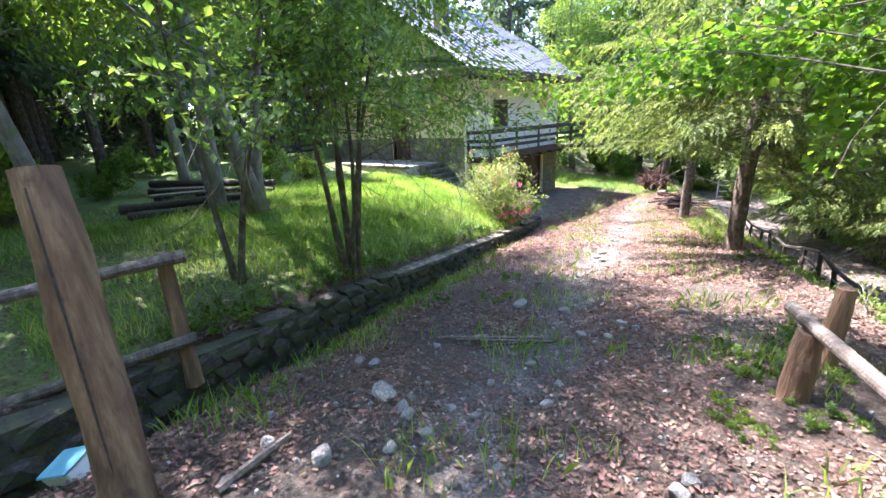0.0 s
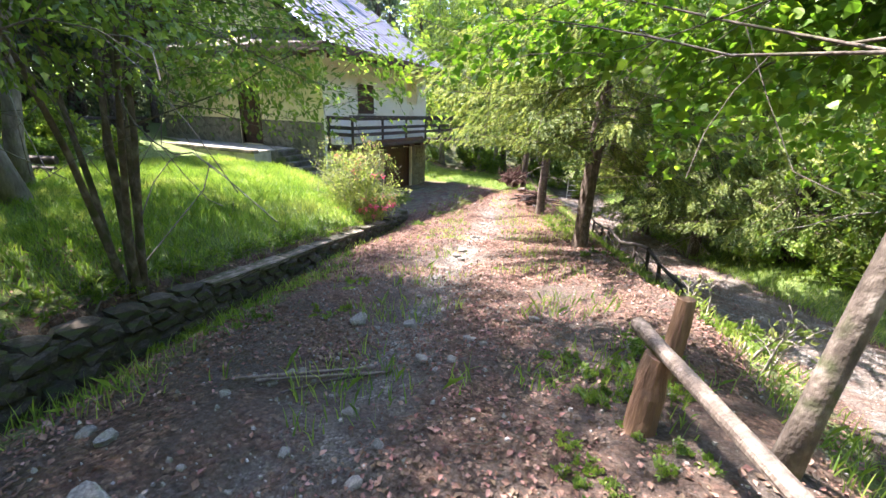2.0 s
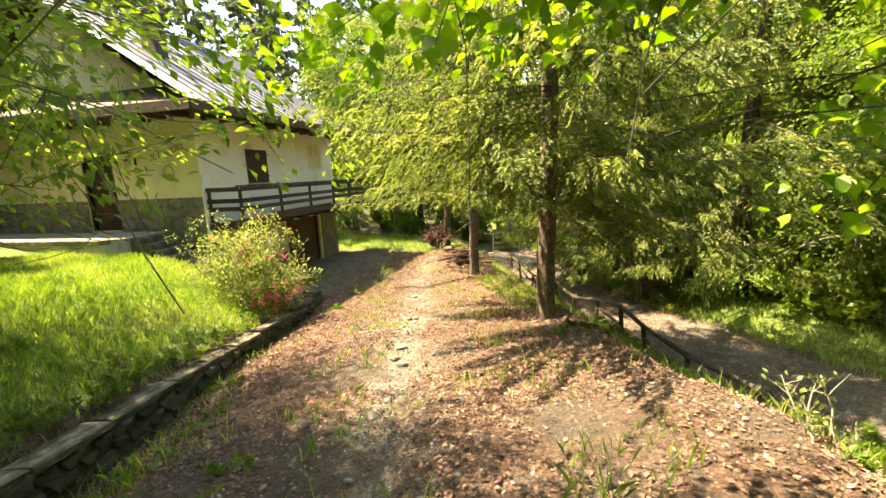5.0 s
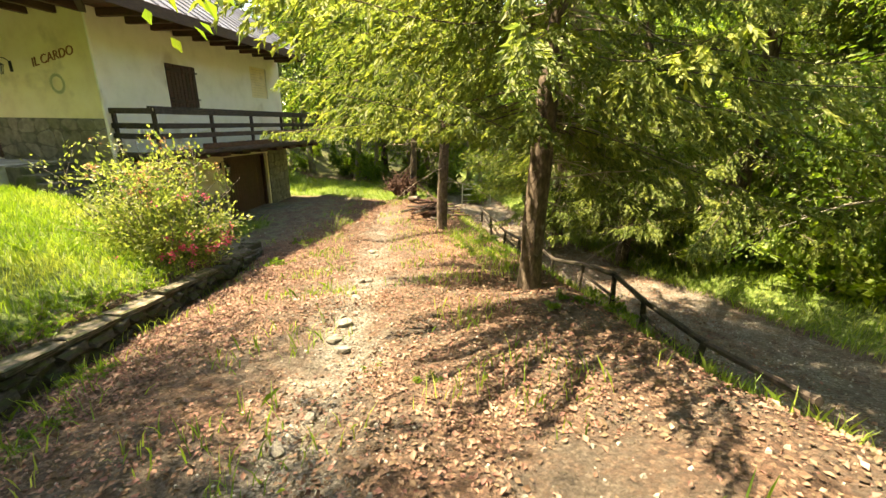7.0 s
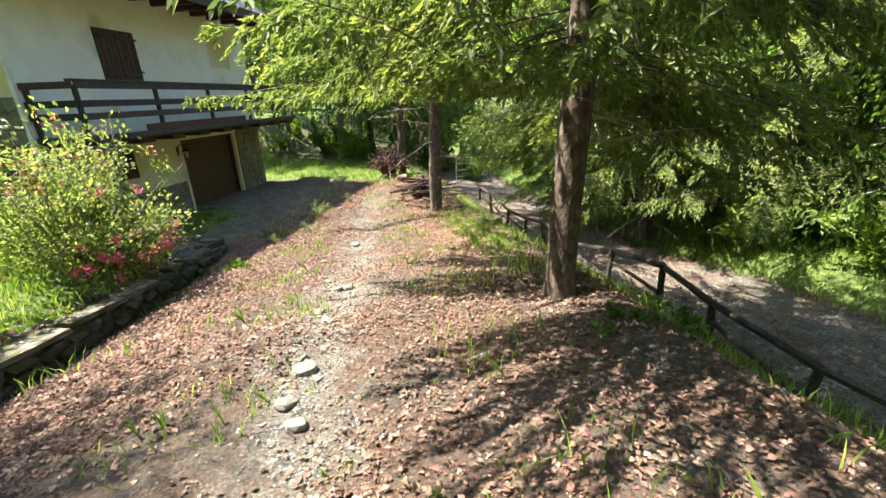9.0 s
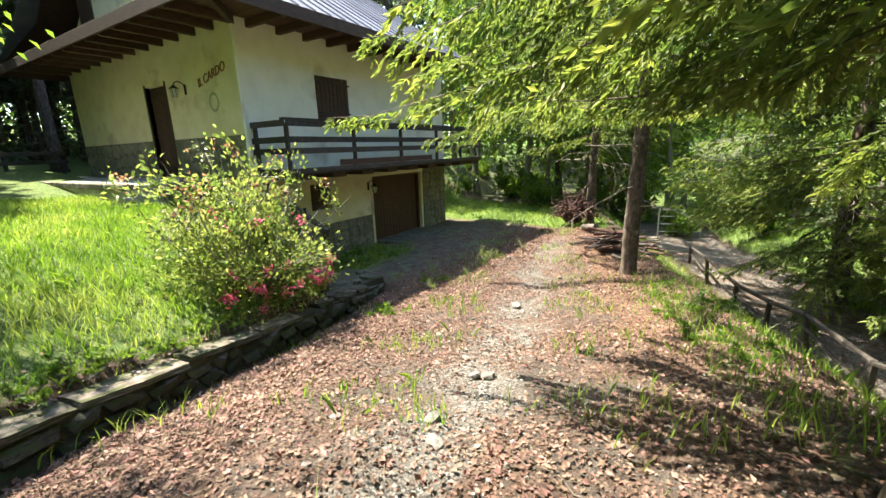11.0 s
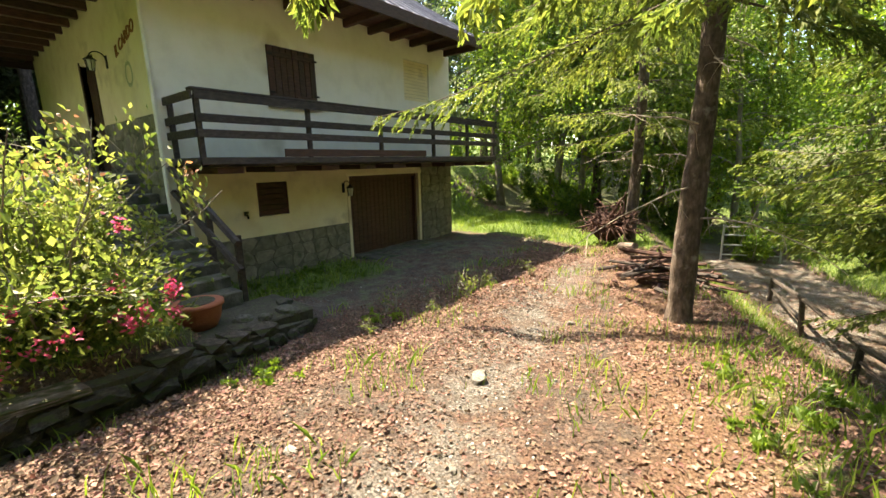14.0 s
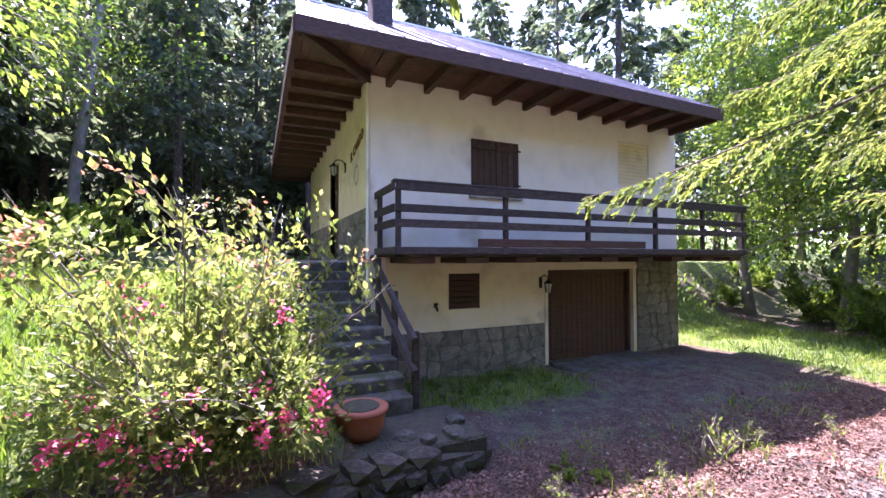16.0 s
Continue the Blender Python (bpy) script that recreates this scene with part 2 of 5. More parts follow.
M_PINK = mat("pink_petals", [(0.5, 0.08, 0.17), (0.62, 0.15, 0.25)], 8, 0.6, 0, leaf=0.35, island=0.3)
M_ORANGE = mat("faded_red_leaves", [(0.28, 0.13, 0.08), (0.4, 0.25, 0.14)], 6, 0.6, 0, leaf=0.35, island=0.3)
M_GRASS = mat("grass_blades", [(0.09, 0.165, 0.025), (0.17, 0.27, 0.045), (0.31, 0.36, 0.095)], 0.9, 0.55, 0, leaf=0.4, island=0.35)
M_LITTER = mat("dry_leaves", [(0.06, 0.033, 0.025), (0.16, 0.093, 0.067), (0.32, 0.23, 0.172)], 6.0, 0.8, 0, island=0.5, leaf=0.1)
M_ROCK = mat("loose_stone", [(0.1, 0.093, 0.083), (0.19, 0.18, 0.163), (0.32, 0.305, 0.28)], 9, 0.9, 0.5, 30, obj=0.3)
M_CHIP = mat("gravel_chip", [(0.13, 0.122, 0.11), (0.24, 0.23, 0.21), (0.36, 0.345, 0.32)], 9, 0.9, 0, island=0.45)
M_POT = mat("terracotta", [(0.26, 0.085, 0.045), (0.36, 0.13, 0.07)], 6, 0.85, 0.2, 40)
M_IRON = mat("black_iron", [(0.015, 0.014, 0.013), (0.035, 0.03, 0.028)], 12, 0.5, 0.2, 40, metal=0.6)
M_GLASS = mat("frosted_lamp_glass", [(0.5, 0.5, 0.46), (0.6, 0.6, 0.55)], 6, 0.25, 0, 10)
M_WHITEBOX = mat("chipped_white_paint", [(0.6, 0.62, 0.62), (0.76, 0.77, 0.76)], 6, 0.5, 0.1, 30)
M_BLUE = mat("blue_paint", [(0.1, 0.3, 0.4), (0.15, 0.38, 0.48)], 6, 0.5, 0.1, 30)
M_GALV = mat("galvanised_steel", [(0.4, 0.42, 0.43), (0.55, 0.57, 0.58)], 8, 0.4, 0.1, 30, metal=0.7)
M_ROOT = mat("red_brown_roots", [(0.03, 0.016, 0.013), (0.075, 0.038, 0.03), (0.14, 0.075, 0.058)], 7, 0.95, 0.8, 20)
M_LETTER = mat("rust_red_letters", [(0.2, 0.07, 0.03), (0.28, 0.11, 0.05)], 8, 0.7, 0.1, 30)
M_WREATH = mat("faded_green_paint", [(0.3, 0.33, 0.2), (0.42, 0.42, 0.28)], 12, 0.9, 0.1, 30)

# ---- mesh helpers ----
rng = np.random.default_rng(7)


class Build:
    """Collects vertices and faces for one mesh."""

    def __init__(self):
        self.v, self.f, self.n = [], [], 0

    def add(self, verts, faces):
        self.v.append(np.asarray(verts, float).reshape(-1, 3))
        self.f += [tuple(int(i) + self.n for i in f) for f in faces]
        self.n += len(self.v[-1])
        return self

    def quads(self, verts, k):
        """verts: (n, k, 3) polygons of k corners."""
        verts = np.asarray(verts, float)
        m = len(verts)
        idx = (np.arange(m * k) + self.n).reshape(m, k)
        self.v.append(verts.reshape(-1, 3))
        self.f += idx.tolist()
        self.n += m * k
        return self

    def box(self, lo, hi, bevel=0.0, m=None):
        bm = bmesh.new()
        bmesh.ops.create_cube(bm, size=1)
        lo, hi = np.minimum(lo, hi), np.maximum(lo, hi)
        for v in bm.verts:
            v.co = Vector(lo + (np.array(v.co) + 0.5) * (hi - lo))
        if bevel:
            bmesh.ops.bevel(bm, geom=bm.edges[:], offset=bevel, segments=1, affect="EDGES")
        if m:
            bm.transform(m)
        return self.bm(bm)

    def bm(self, bm):
        bm.verts.index_update()
        self.add([v.co[:] for v in bm.verts], [[v.index for v in f.verts] for f in bm.faces])
        bm.free()
        return self

    def tube(self, pts, radii, n=8, caps=True, rough=0.0):
        pts = np.asarray(pts, float)
        radii = np.broadcast_to(np.asarray(radii, float), (len(pts),))
        d = np.gradient(pts, axis=0)
        d /= np.linalg.norm(d, axis=1)[:, None] + 1e-9
        up = np.array([0, 0, 1.0]) if abs(d[0][2]) < 0.9 else np.array([1.0, 0, 0])
        a = np.cross(d, up)
        a /= np.linalg.norm(a, axis=1)[:, None] + 1e-9
        b = np.cross(d, a)
        ang = np.arange(n) * 2 * np.pi / n
        r = radii[:, None] * (1 + rough * (rng.random((len(pts), n)) - 0.5))
        ring = pts[:, None] + r[..., None] * (np.cos(ang)[None, :, None] * a[:, None] + np.sin(ang)[None, :, None] * b[:, None])
        faces = []
        for i in range(len(pts) - 1):
            for j in range(n):
                k = (j + 1) % n
                faces.append((i * n + j, i * n + k, (i + 1) * n + k, (i + 1) * n + j))
        if caps:
            faces += [tuple(range(n))[::-1], tuple(range((len(pts) - 1) * n, len(pts) * n))]
        return self.add(ring.reshape(-1, 3), faces)

    def mesh(self, name, material, smooth=False):
        me = bpy.data.meshes.new(name)
        me.from_pydata(np.concatenate(self.v).tolist() if self.v else [], [], self.f)
        for mm in material if isinstance(material, (list, tuple)) else [material]:
            me.materials.append(mm)
        if smooth:
            me.shade_smooth()
        return me


def part(name, b, material, parent=None, label="", smooth=False, kind=""):
    """Links a Build, or a mesh, as one object under parent."""
    ob = new(name, b.mesh(name, material, smooth) if isinstance(b, Build) else b)
    ob.parent = parent
    return tagged(ob, label, kind=kind)


def thing(name, label, category, place=(0, 0, 0), group="", kind=""):
    ob = new(name)
    ob.location = place
    return tagged(ob, label, category, group, kind)


def unit(v):
    return v / (np.linalg.norm(v, axis=-1, keepdims=True) + 1e-9)


def smooth01(a, b, x):
    t = np.clip((x - a) / (b - a), 0, 1)
    return t * t * (3 - 2 * t)


def wobble(x, y, s=1.0, seed=0.0):
    """Cheap smooth unevenness between about -1 and 1."""
    x, y = np.asarray(x) / s, np.asarray(y) / s
    return (np.sin(1.7 * x + 0.6 * y + seed) + np.sin(-0.9 * x + 1.9 * y + 2.1 * seed + 1) + np.sin(2.9 * x - 2.3 * y + 0.7 * seed) * 0.6 + np.sin(4.7 * x + 4.1 * y + seed * 3) * 0.4) / 2.4


# ---- the lie of the land ----
def wall_x(y):
    """The road face of the retaining wall."""
    return -3.6 - 0.256 * y


def wall_top(y):
    return -0.28 - 0.137 * y


def edge_x(y):
    """The edge of the drive above the bank to the lower track."""
    return np.interp(y, [-8, 0, 4, 6.8, 8, 10.5, 13, 17.4, 22, 40], [2.6, 1.8, 1.15, 0.85, 0.35, -0.35, -1.0, -2.3, -4.0, -11.0])


def zones(x, y):
    """Distances and shares by which the ground is shaped and covered."""
    d = x - edge_x(y)
    left = wall_x(np.minimum(y, 14.4)) - 0.12 - x
    lawn = smooth01(0.0, 0.16, left) * (1 - smooth01(12.2, 13.2, y) * (x > -12.2)) * (1 - smooth01(13.0, 14.0, y) * (x > -15))
    return d, left, lawn


def land(x, y):
    x, y = np.asarray(x, float), np.asarray(y, float)
    d, left, lawn = zones(x, y)
    xe = np.minimum(x, edge_x(y))
    plane = -0.10 + 0.11 * xe - 0.115 * y
    road = -2.38 + np.logaddexp(0, (plane + 2.38) / 0.12) * 0.12
    road = np.where(y > 24, road + 0.02 * (y - 24), road)
    ditch = 0.36 * np.exp(-((left + 0.15) / 0.55) ** 2) * (1 - smooth01(3, 10, y)) * (left < 0.6) + 0.12 * np.exp(-((left + 0.1) / 0.4) ** 2) * (left < 0.5) * (y < 14.3) * smooth01(5, 10, y)
    mound = 0.16 * np.exp(-((x + 3.45) ** 2 + (y - 9.5) ** 2) / 0.35) + 0.2 * np.exp(-((x + 5.3) ** 2 / 0.5 + (y - 17.0) ** 2 / 0.5))
    mound = mound + 0.1 * np.exp(-((x + 3.97) ** 2 + (y - 9.05) ** 2) / 0.1) + 0.07 * np.exp(-((x + 2.2) ** 2 + (y - 9.4) ** 2) / 0.3)
    rut = -0.06 * np.exp(-((x + 0.75 + 0.24 * y) / 0.4) ** 2) * smooth01(2, 5, y)
    road = road - ditch + mound + rut + 0.035 * wobble(x, y, 0.5) + 0.05 * wobble(x, y, 1.7, 3)
    bank = 0.7 * smooth01(-0.05, 1.4, d) + 0.12 * smooth01(1.4, 1.7, d)
    far = 0.35 * smooth01(4.3, 5.6, d) + 0.05 * np.clip(d - 6, 0, 60) + 0.35 * wobble(x, y, 4, 5) * smooth01(6, 10, d)
    right = road - bank + far
    z = np.where(d > 0, right, road)
    zt = wall_top(np.minimum(y, 14)) - 0.03
    fall = np.interp(y, [0, 3, 11], [0.6, 0.7, 3.0])
    top = -0.28 + 0.07 * np.clip(-14 - x, 0, 60) - 0.02 * np.clip(y, -30, 0)
    grass = zt + (top - zt) * (1 - np.exp(-np.maximum(left, 0) / fall)) + 0.03 * wobble(x, y, 0.8, 2)
    z = z * (1 - lawn) + grass * lawn
    away = np.hypot(x + 6, y - 11)
    z = z + 0.22 * np.clip(away - 30, 0, 60) + 0.8 * wobble(x, y, 9, 8) * smooth01(28, 40, away)
    hill = smooth01(-11.5, -17.0, x) * smooth01(12.5, 14.0, y)
    z = z * (1 - hill) + (-0.3 + 0.09 * np.clip(-20 - x, 0, 60)) * hill
    return z


def land_at(x, y):
    return float(land(np.array([x]), np.array([y]))[0])


def ground():
    def axis(lo, a, b, hi, fine, n):
        g = np.linspace(0, 1, n) ** 2.2
        return np.concatenate([(a - (a - lo) * g)[::-1][:-1], np.arange(a, b, fine), b + (hi - b) * g])

    xs, ys = axis(-160, -13.0, 7.0, 160, 0.11, 34), axis(-120, -1.5, 25.0, 180, 0.12, 34)
    X, Y = np.meshgrid(xs, ys)
    Z = land(X, Y)
    near = (X > -13) & (X < 7) & (Y > -1.5) & (Y < 25)
    fine = np.array([noise.noise((a * 5, b * 5, 0)) + 0.6 * noise.noise((a * 13, b * 13, 4)) for a, b in zip(X[near], Y[near])])
    d, left, lawn = zones(X, Y)
    Z[near] += fine * 0.02
    w = len(xs)
    faces = [(j * w + i, j * w + i + 1, (j + 1) * w + i + 1, (j + 1) * w + i) for j in range(len(ys) - 1) for i in range(w - 1)]
    b = Build().add(np.stack([X, Y, Z], -1), faces)
    ob = part("ground", b, M_GROUND, smooth=True, kind="structure", label="uneven sloping forest ground with a leaf-strewn earth drive, a lawn and a gravel track")
    me = ob.data
    road = (d < 0.2) & (lawn < 0.5)
    forest = np.clip(smooth01(5.5, 8, d) + smooth01(26, 30, Y) + smooth01(-16, -22, X) + smooth01(-2, -6, Y) * (left > 0.5) + 0.8 * smooth01(6, 2, Y) * (left > 2.5), 0, 1)
    grass = np.clip(lawn * smooth01(0.0, 0.5, left) * (0.62 + 0.3 * smooth01(2, 6, Y)), 0, 1)
    grass = np.maximum(grass, 0.45 * np.exp(-((d + 0.5) / 0.45) ** 2) * smooth01(9, 12, Y) * (1 - smooth01(15, 18, Y)))
    grass = np.maximum(grass, 0.85 * smooth01(4.2, 4.9, d) * (1 - smooth01(7, 9, d)))
    grass = np.maximum(grass, 0.8 * smooth01(21.5, 23, Y) * (X < -4.5) * (1 - smooth01(26, 29, Y)) * (d < 0))
    grass = np.maximum(grass, 0.55 * np.exp(-((left + 0.8) / 0.5) ** 2) * (Y < 7) * (Y > 1.0))
    grass = np.maximum(grass, 0.6 * smooth01(0.1, 0.7, d) * (1 - smooth01(1.3, 1.7, d)))
    grass = np.maximum(grass, 0.5 * smooth01(-8.3, -9.3, X) * (Y > 14.2) * (Y < 17.3) + 0.36 * (X > -10.4) * (X < -6.6) * (Y > 15) * (Y < 23))
    # track gravel is thinned to dark soil, which puts its shade into the colour
    gravel = np.clip(0.5 * smooth01(1.5, 1.9, d) * (1 - smooth01(4.2, 4.8, d)), 0, 1)
    gravel = np.maximum(gravel, (0.5 + 0.12 * smooth01(5, 8, Y) * (1 - smooth01(12, 14, Y))) * np.exp(-((X + 0.75 + 0.24 * Y + 0.25 * wobble(X, Y, 0.8, 6)) / 0.8) ** 2) * (d < 0) * road)
    gravel = np.maximum(gravel, 0.42 * smooth01(-6.0, -7.4, X) * (Y > 14.5) * (Y < 21))
    carpet = np.clip(0.8 * np.exp(-((left + 1.1) / 0.75) ** 2) * smooth01(6.5, 9, Y) * (left < 0.1) + 0.5 * np.exp(-((d + 1.3) / 0.8) ** 2) * smooth01(7, 9, Y), 0, 1) * road
    needles = np.clip(0.75 * np.exp(-((d + 0.9) / 1.0) ** 2) * smooth01(10, 14, Y) * (d < 0.3), 0, 1)
    for name, val in (("forest", forest), ("grass", grass), ("gravel", gravel), ("needles", needles), ("carpet", carpet)):
        a = me.attributes.new(name, "FLOAT", "POINT")
        a.data.foreach_set("value", val.ravel().astype(np.float32))


ground()

# ---- house ----
XF, YG, XB, YE = -10.52, 13.72, -19.7, 21.88      # facade, gable, back and far walls
Z0, ZT = -2.6, 3.3                                 # foot and head of the walls
house = thing("house", "cream-plastered two-storey chalet with brown shutters and grey metal roof", "house")


def wall_mesh(u0, u1, z0, z1, holes, place, thick=0.3):
    """A wall with holes (u0, u1, z0, z1). place(u, depth, z) gives the point; depth runs inwards."""
    b = Build()
    us = sorted({u0, u1, *[h[0] for h in holes], *[h[1] for h in holes]})
    zs = sorted({z0, z1, *[h[2] for h in holes], *[h[3] for h in holes]})

    def solid(i, j):
        if not (0 <= i < len(us) - 1 and 0 <= j < len(zs) - 1):
            return False
        cu, cz = (us[i] + us[i + 1]) / 2, (zs[j] + zs[j + 1]) / 2
        return not any(h[0] < cu < h[1] and h[2] < cz < h[3] for h in holes)

    q = []
    for i in range(len(us) - 1):
        for j in range(len(zs) - 1):
            if not solid(i, j):
                continue
            a, c, e, g = us[i], us[i + 1], zs[j], zs[j + 1]
            q.append([place(a, 0, e), place(c, 0, e), place(c, 0, g), place(a, 0, g)])
            q.append([place(a, thick, e), place(a, thick, g), place(c, thick, g), place(c, thick, e)])
            for di, dj, s in ((-1, 0, ((a, e), (a, g))), (1, 0, ((c, e), (c, g))), (0, -1, ((a, e), (c, e))), (0, 1, ((a, g), (c, g)))):
                if not solid(i + di, j + dj):
                    (p, r), (s2, t2) = s
                    q.append([place(p, 0, r), place(s2, 0, t2), place(s2, thick, t2), place(p, thick, r)])
    b.quads(q, 4)
    return b


def on_front(u, dep, z):
    return (XF - dep, u, z)


def on_gable(u, dep, z):
    return (u, YG + dep, z)


W1, W2, W3 = (15.81, 16.96, 1.2, 2.36), (15.3, 15.98, -1.09, -0.39), (19.84, 20.9, 1.68, 2.75)
GAR, DOOR = (17.7, 20.3, -2.45, -0.35), (-14.78, -13.75, -0.1, 2.25)
part("wall", wall_mesh(YG + 0.3, YE, 0.0, ZT, [W1, W3], on_front), M_PLASTER_W, house, "white plaster upper wall")
part("wall", wall_mesh(YG + 0.3, YE, Z0, 0.0, [W2, GAR], on_front), M_PLASTER, house, "cream plaster lower wall")
part("wall", wall_mesh(XB, XF, Z0, ZT, [DOOR], on_gable), M_PLASTER, house, "cream plaster end wall")
part("wall", wall_mesh(XB, XF - 0.31, Z0, ZT, [], lambda u, dep, z: (u, YE - dep, z)), M_PLASTER, house)
part("wall", wall_mesh(YG + 0.31, YE - 0.31, Z0, ZT, [], lambda u, dep, z: (XB + dep, u, z)), M_PLASTER, house)
corner = Build().box((XF - 0.02, YG + 0.004, Z0), (XF + 0.004, YG + 0.3, ZT))
part("corner_strip", corner, M_PLASTER_W, house)
RX, RZ, EX, EZ, EY = -15.1, 7.1, -9.2, 3.34, 12.35   # ridge, eave, end eave
RY0, RY1 = 13.05, 21.75
for y in (YG + 0.02, YE - 0.32):
    tri = [(XB, y, ZT), (XF, y, ZT), (RX, y, 6.75), (XB, y + 0.3, ZT), (XF, y + 0.3, ZT), (RX, y + 0.3, 6.75)]
    part("gable_wall", Build().add(tri, [(0, 1, 2), (5, 4, 3), (0, 2, 5, 3), (1, 4, 5, 2)]), M_PLASTER, house)
part("window", Build().box((-17.9, YG - 0.02, 4.3), (-17.0, YG + 0.03, 5.3), 0.01), M_BROWN, house, "small brown attic shutter")
part("floor_slab", Build().box((XB + 0.3, YG + 0.3, -0.15), (XF - 0.3, YE - 0.3, 0.0)), M_CONCRETE, house)

# roof: battened decks, metal sheets with raised seams, fascia, rafters and boarded eaves
slope = (RZ - EZ) / (EX - RX)
roof = part("roof", Build().add(
    [(EX, EY, EZ - 0.05), (EX, RY1, EZ - 0.05), (RX, RY1, RZ - 0.05), (RX, RY0, RZ - 0.05), (XF - 0.5, RY0, EZ - 0.05 + slope * (EX - XF + 0.5)),
     (2 * RX - EX, EY, EZ - 0.05), (2 * RX - EX, RY1, EZ - 0.05), (2 * RX - XF + 0.5, RY0, EZ - 0.05 + slope * (EX - XF + 0.5))],
    [(0, 1, 2, 3, 4), (5, 7, 3, 2, 6)]), M_BROWN, house, "brown boarded underside of a metal roof")
sheet_w = 0.44
run = math.hypot(EX - RX, RZ - EZ)
sheet = Build()
sheet.box((0, 0.0, 0), (run, sheet_w - 0.012, 0.012))
sheet.box((0, sheet_w - 0.03, 0.012), (run, sheet_w - 0.004, 0.05))
sheet_me = sheet.mesh("roof_sheet", M_ROOF)
tilt = math.degrees(math.atan2(RZ - EZ, EX - RX))
k = 0
while RY0 + k * sheet_w < RY1 - 0.05:
    s = part("roof_sheet", sheet_me, None, roof)
    s.matrix_basis = Matrix.Translation((EX, RY0 + k * sheet_w, EZ)) @ Matrix.Rotation(math.pi, 4, "Z") @ Matrix.Rotation(-radians(tilt), 4, "Y") @ Matrix.Translation((0, -sheet_w, 0))
    k += 1
back = Build().quads([[(2 * RX - EX, EY, EZ), (RX, RY0, RZ), (RX, RY1, RZ), (2 * RX - EX, RY1, EZ)]], 4)
part("roof_sheet", back, M_ROOF, roof)
# sun glare along the verge is put into this strip's paler metal
strip = Build().quads([[(EX, EY, EZ + 0.006), (EX, RY0 + 0.02, EZ + 0.006), (RX, RY0 + 0.02, RZ + 0.006), (RX, RY0 - 0.25, RZ + 0.006), ]], 4)
part("verge_flashing", strip, M_FLASH, roof, "metal verge strip, sun glare put into its pale colour")
skirt = Build().quads([[(2 * RX - EX, EY, EZ), (EX, EY, EZ), (XF + 0.05, YG, EZ + 0.74), (2 * RX - XF - 0.05, YG, EZ + 0.74)]], 4)
part("skirt_roof", skirt, M_DARKWOOD, roof, "narrow dark pent roof across the end wall")
part("ridge_cap", Build().tube([(RX, RY0 - 0.2, RZ + 0.02), (RX, RY1, RZ + 0.02)], 0.09, 8), M_FLASH, roof)
part("fascia", Build().box((EX - 0.03, EY - 0.02, 3.1), (EX + 0.02, RY1, EZ + 0.02), 0.006), M_BROWN, roof, "dark brown eave board")
part("fascia", Build().box((2 * RX - EX, EY - 0.05, 3.1), (EX - 0.034, EY - 0.004, EZ + 0.02), 0.006), M_BROWN, roof, "dark brown eave board")
part("fascia", Build().box((2 * RX - EX - 0.05, EY, 3.1), (2 * RX - EX, RY1, EZ + 0.02), 0.006), M_BROWN, roof)
for i in range(9):                                                 # eave boards
    x0 = XF + 0.01 + i * 0.143
    part("soffit_board", Build().box((x0, YG + 0.02, 3.27), (x0 + 0.135, RY1 - 0.02, 3.295), 0.004), M_SOFFIT, roof)
for i in range(10):
    y0 = EY + 0.005 + i * 0.136
    part("soffit_board", Build().box((2 * RX - EX + 0.02, y0, 3.27), (EX - 0.05, y0 + 0.128, 3.295), 0.004), M_SOFFIT, roof)
rafter = Build().box((0, -0.055, 0), (1.22, 0.055, 0.17), 0.01).mesh("rafter", M_BROWN)
for i in range(11):
    r = part("rafter", rafter, None, roof)
    r.location = (XF + 0.005, YG + 0.35 + i * 0.76, 3.095)
rafter_g = Build().box((-0.055, -1.3, 0), (0.055, 0, 0.17), 0.01).mesh("rafter", M_BROWN)
for i in range(13):
    r = part("rafter", rafter_g, None, roof)
    r.location = (XF + 0.05 - i * 0.75, YG - 0.005, 3.095)
hip = part("rafter", Build().box((0, -0.06, 0), (1.78, 0.06, 0.17), 0.01), M_BROWN, roof)
hip.matrix_basis = pose(XF + 0.03, YG - 0.03, 3.09, 0, 0, -46)
chimney = Build().box((-12.25, 14.1, 4.6), (-11.75, 14.55, 6.25), 0.02).box((-12.32, 14.03, 6.25), (-11.68, 14.62, 6.35), 0.02)
part("chimney", chimney, M_DARKWOOD, roof, "dark metal-clad chimney")


def shutter(u0, u1, z0, z1, place, boards, material, name="shutter", depth=0.05, ledges=2):
    """A closed boarded shutter set in an opening: boards, ledges across them, and a frame."""
    s = part(name, Build().box(place(u0, depth + 0.06, z0), place(u1, depth + 0.09, z1)), M_DARKWOOD, house)
    w = (u1 - u0) / boards
    for i in range(boards):
        part("board", Build().box(place(u0 + i * w + 0.005, depth, z0 + 0.01), place(u0 + (i + 1) * w - 0.005, depth + 0.05, z1 - 0.01), 0.006), material, s)
    for j in range(ledges):
        z = z0 + (z1 - z0) * (0.14 + 0.72 * j / max(1, ledges - 1))
        part("ledge", Build().box(place(u0 + 0.03, depth - 0.025, z - 0.05), place(u1 - 0.03, depth - 0.002, z + 0.05), 0.006), material, s)
    return s


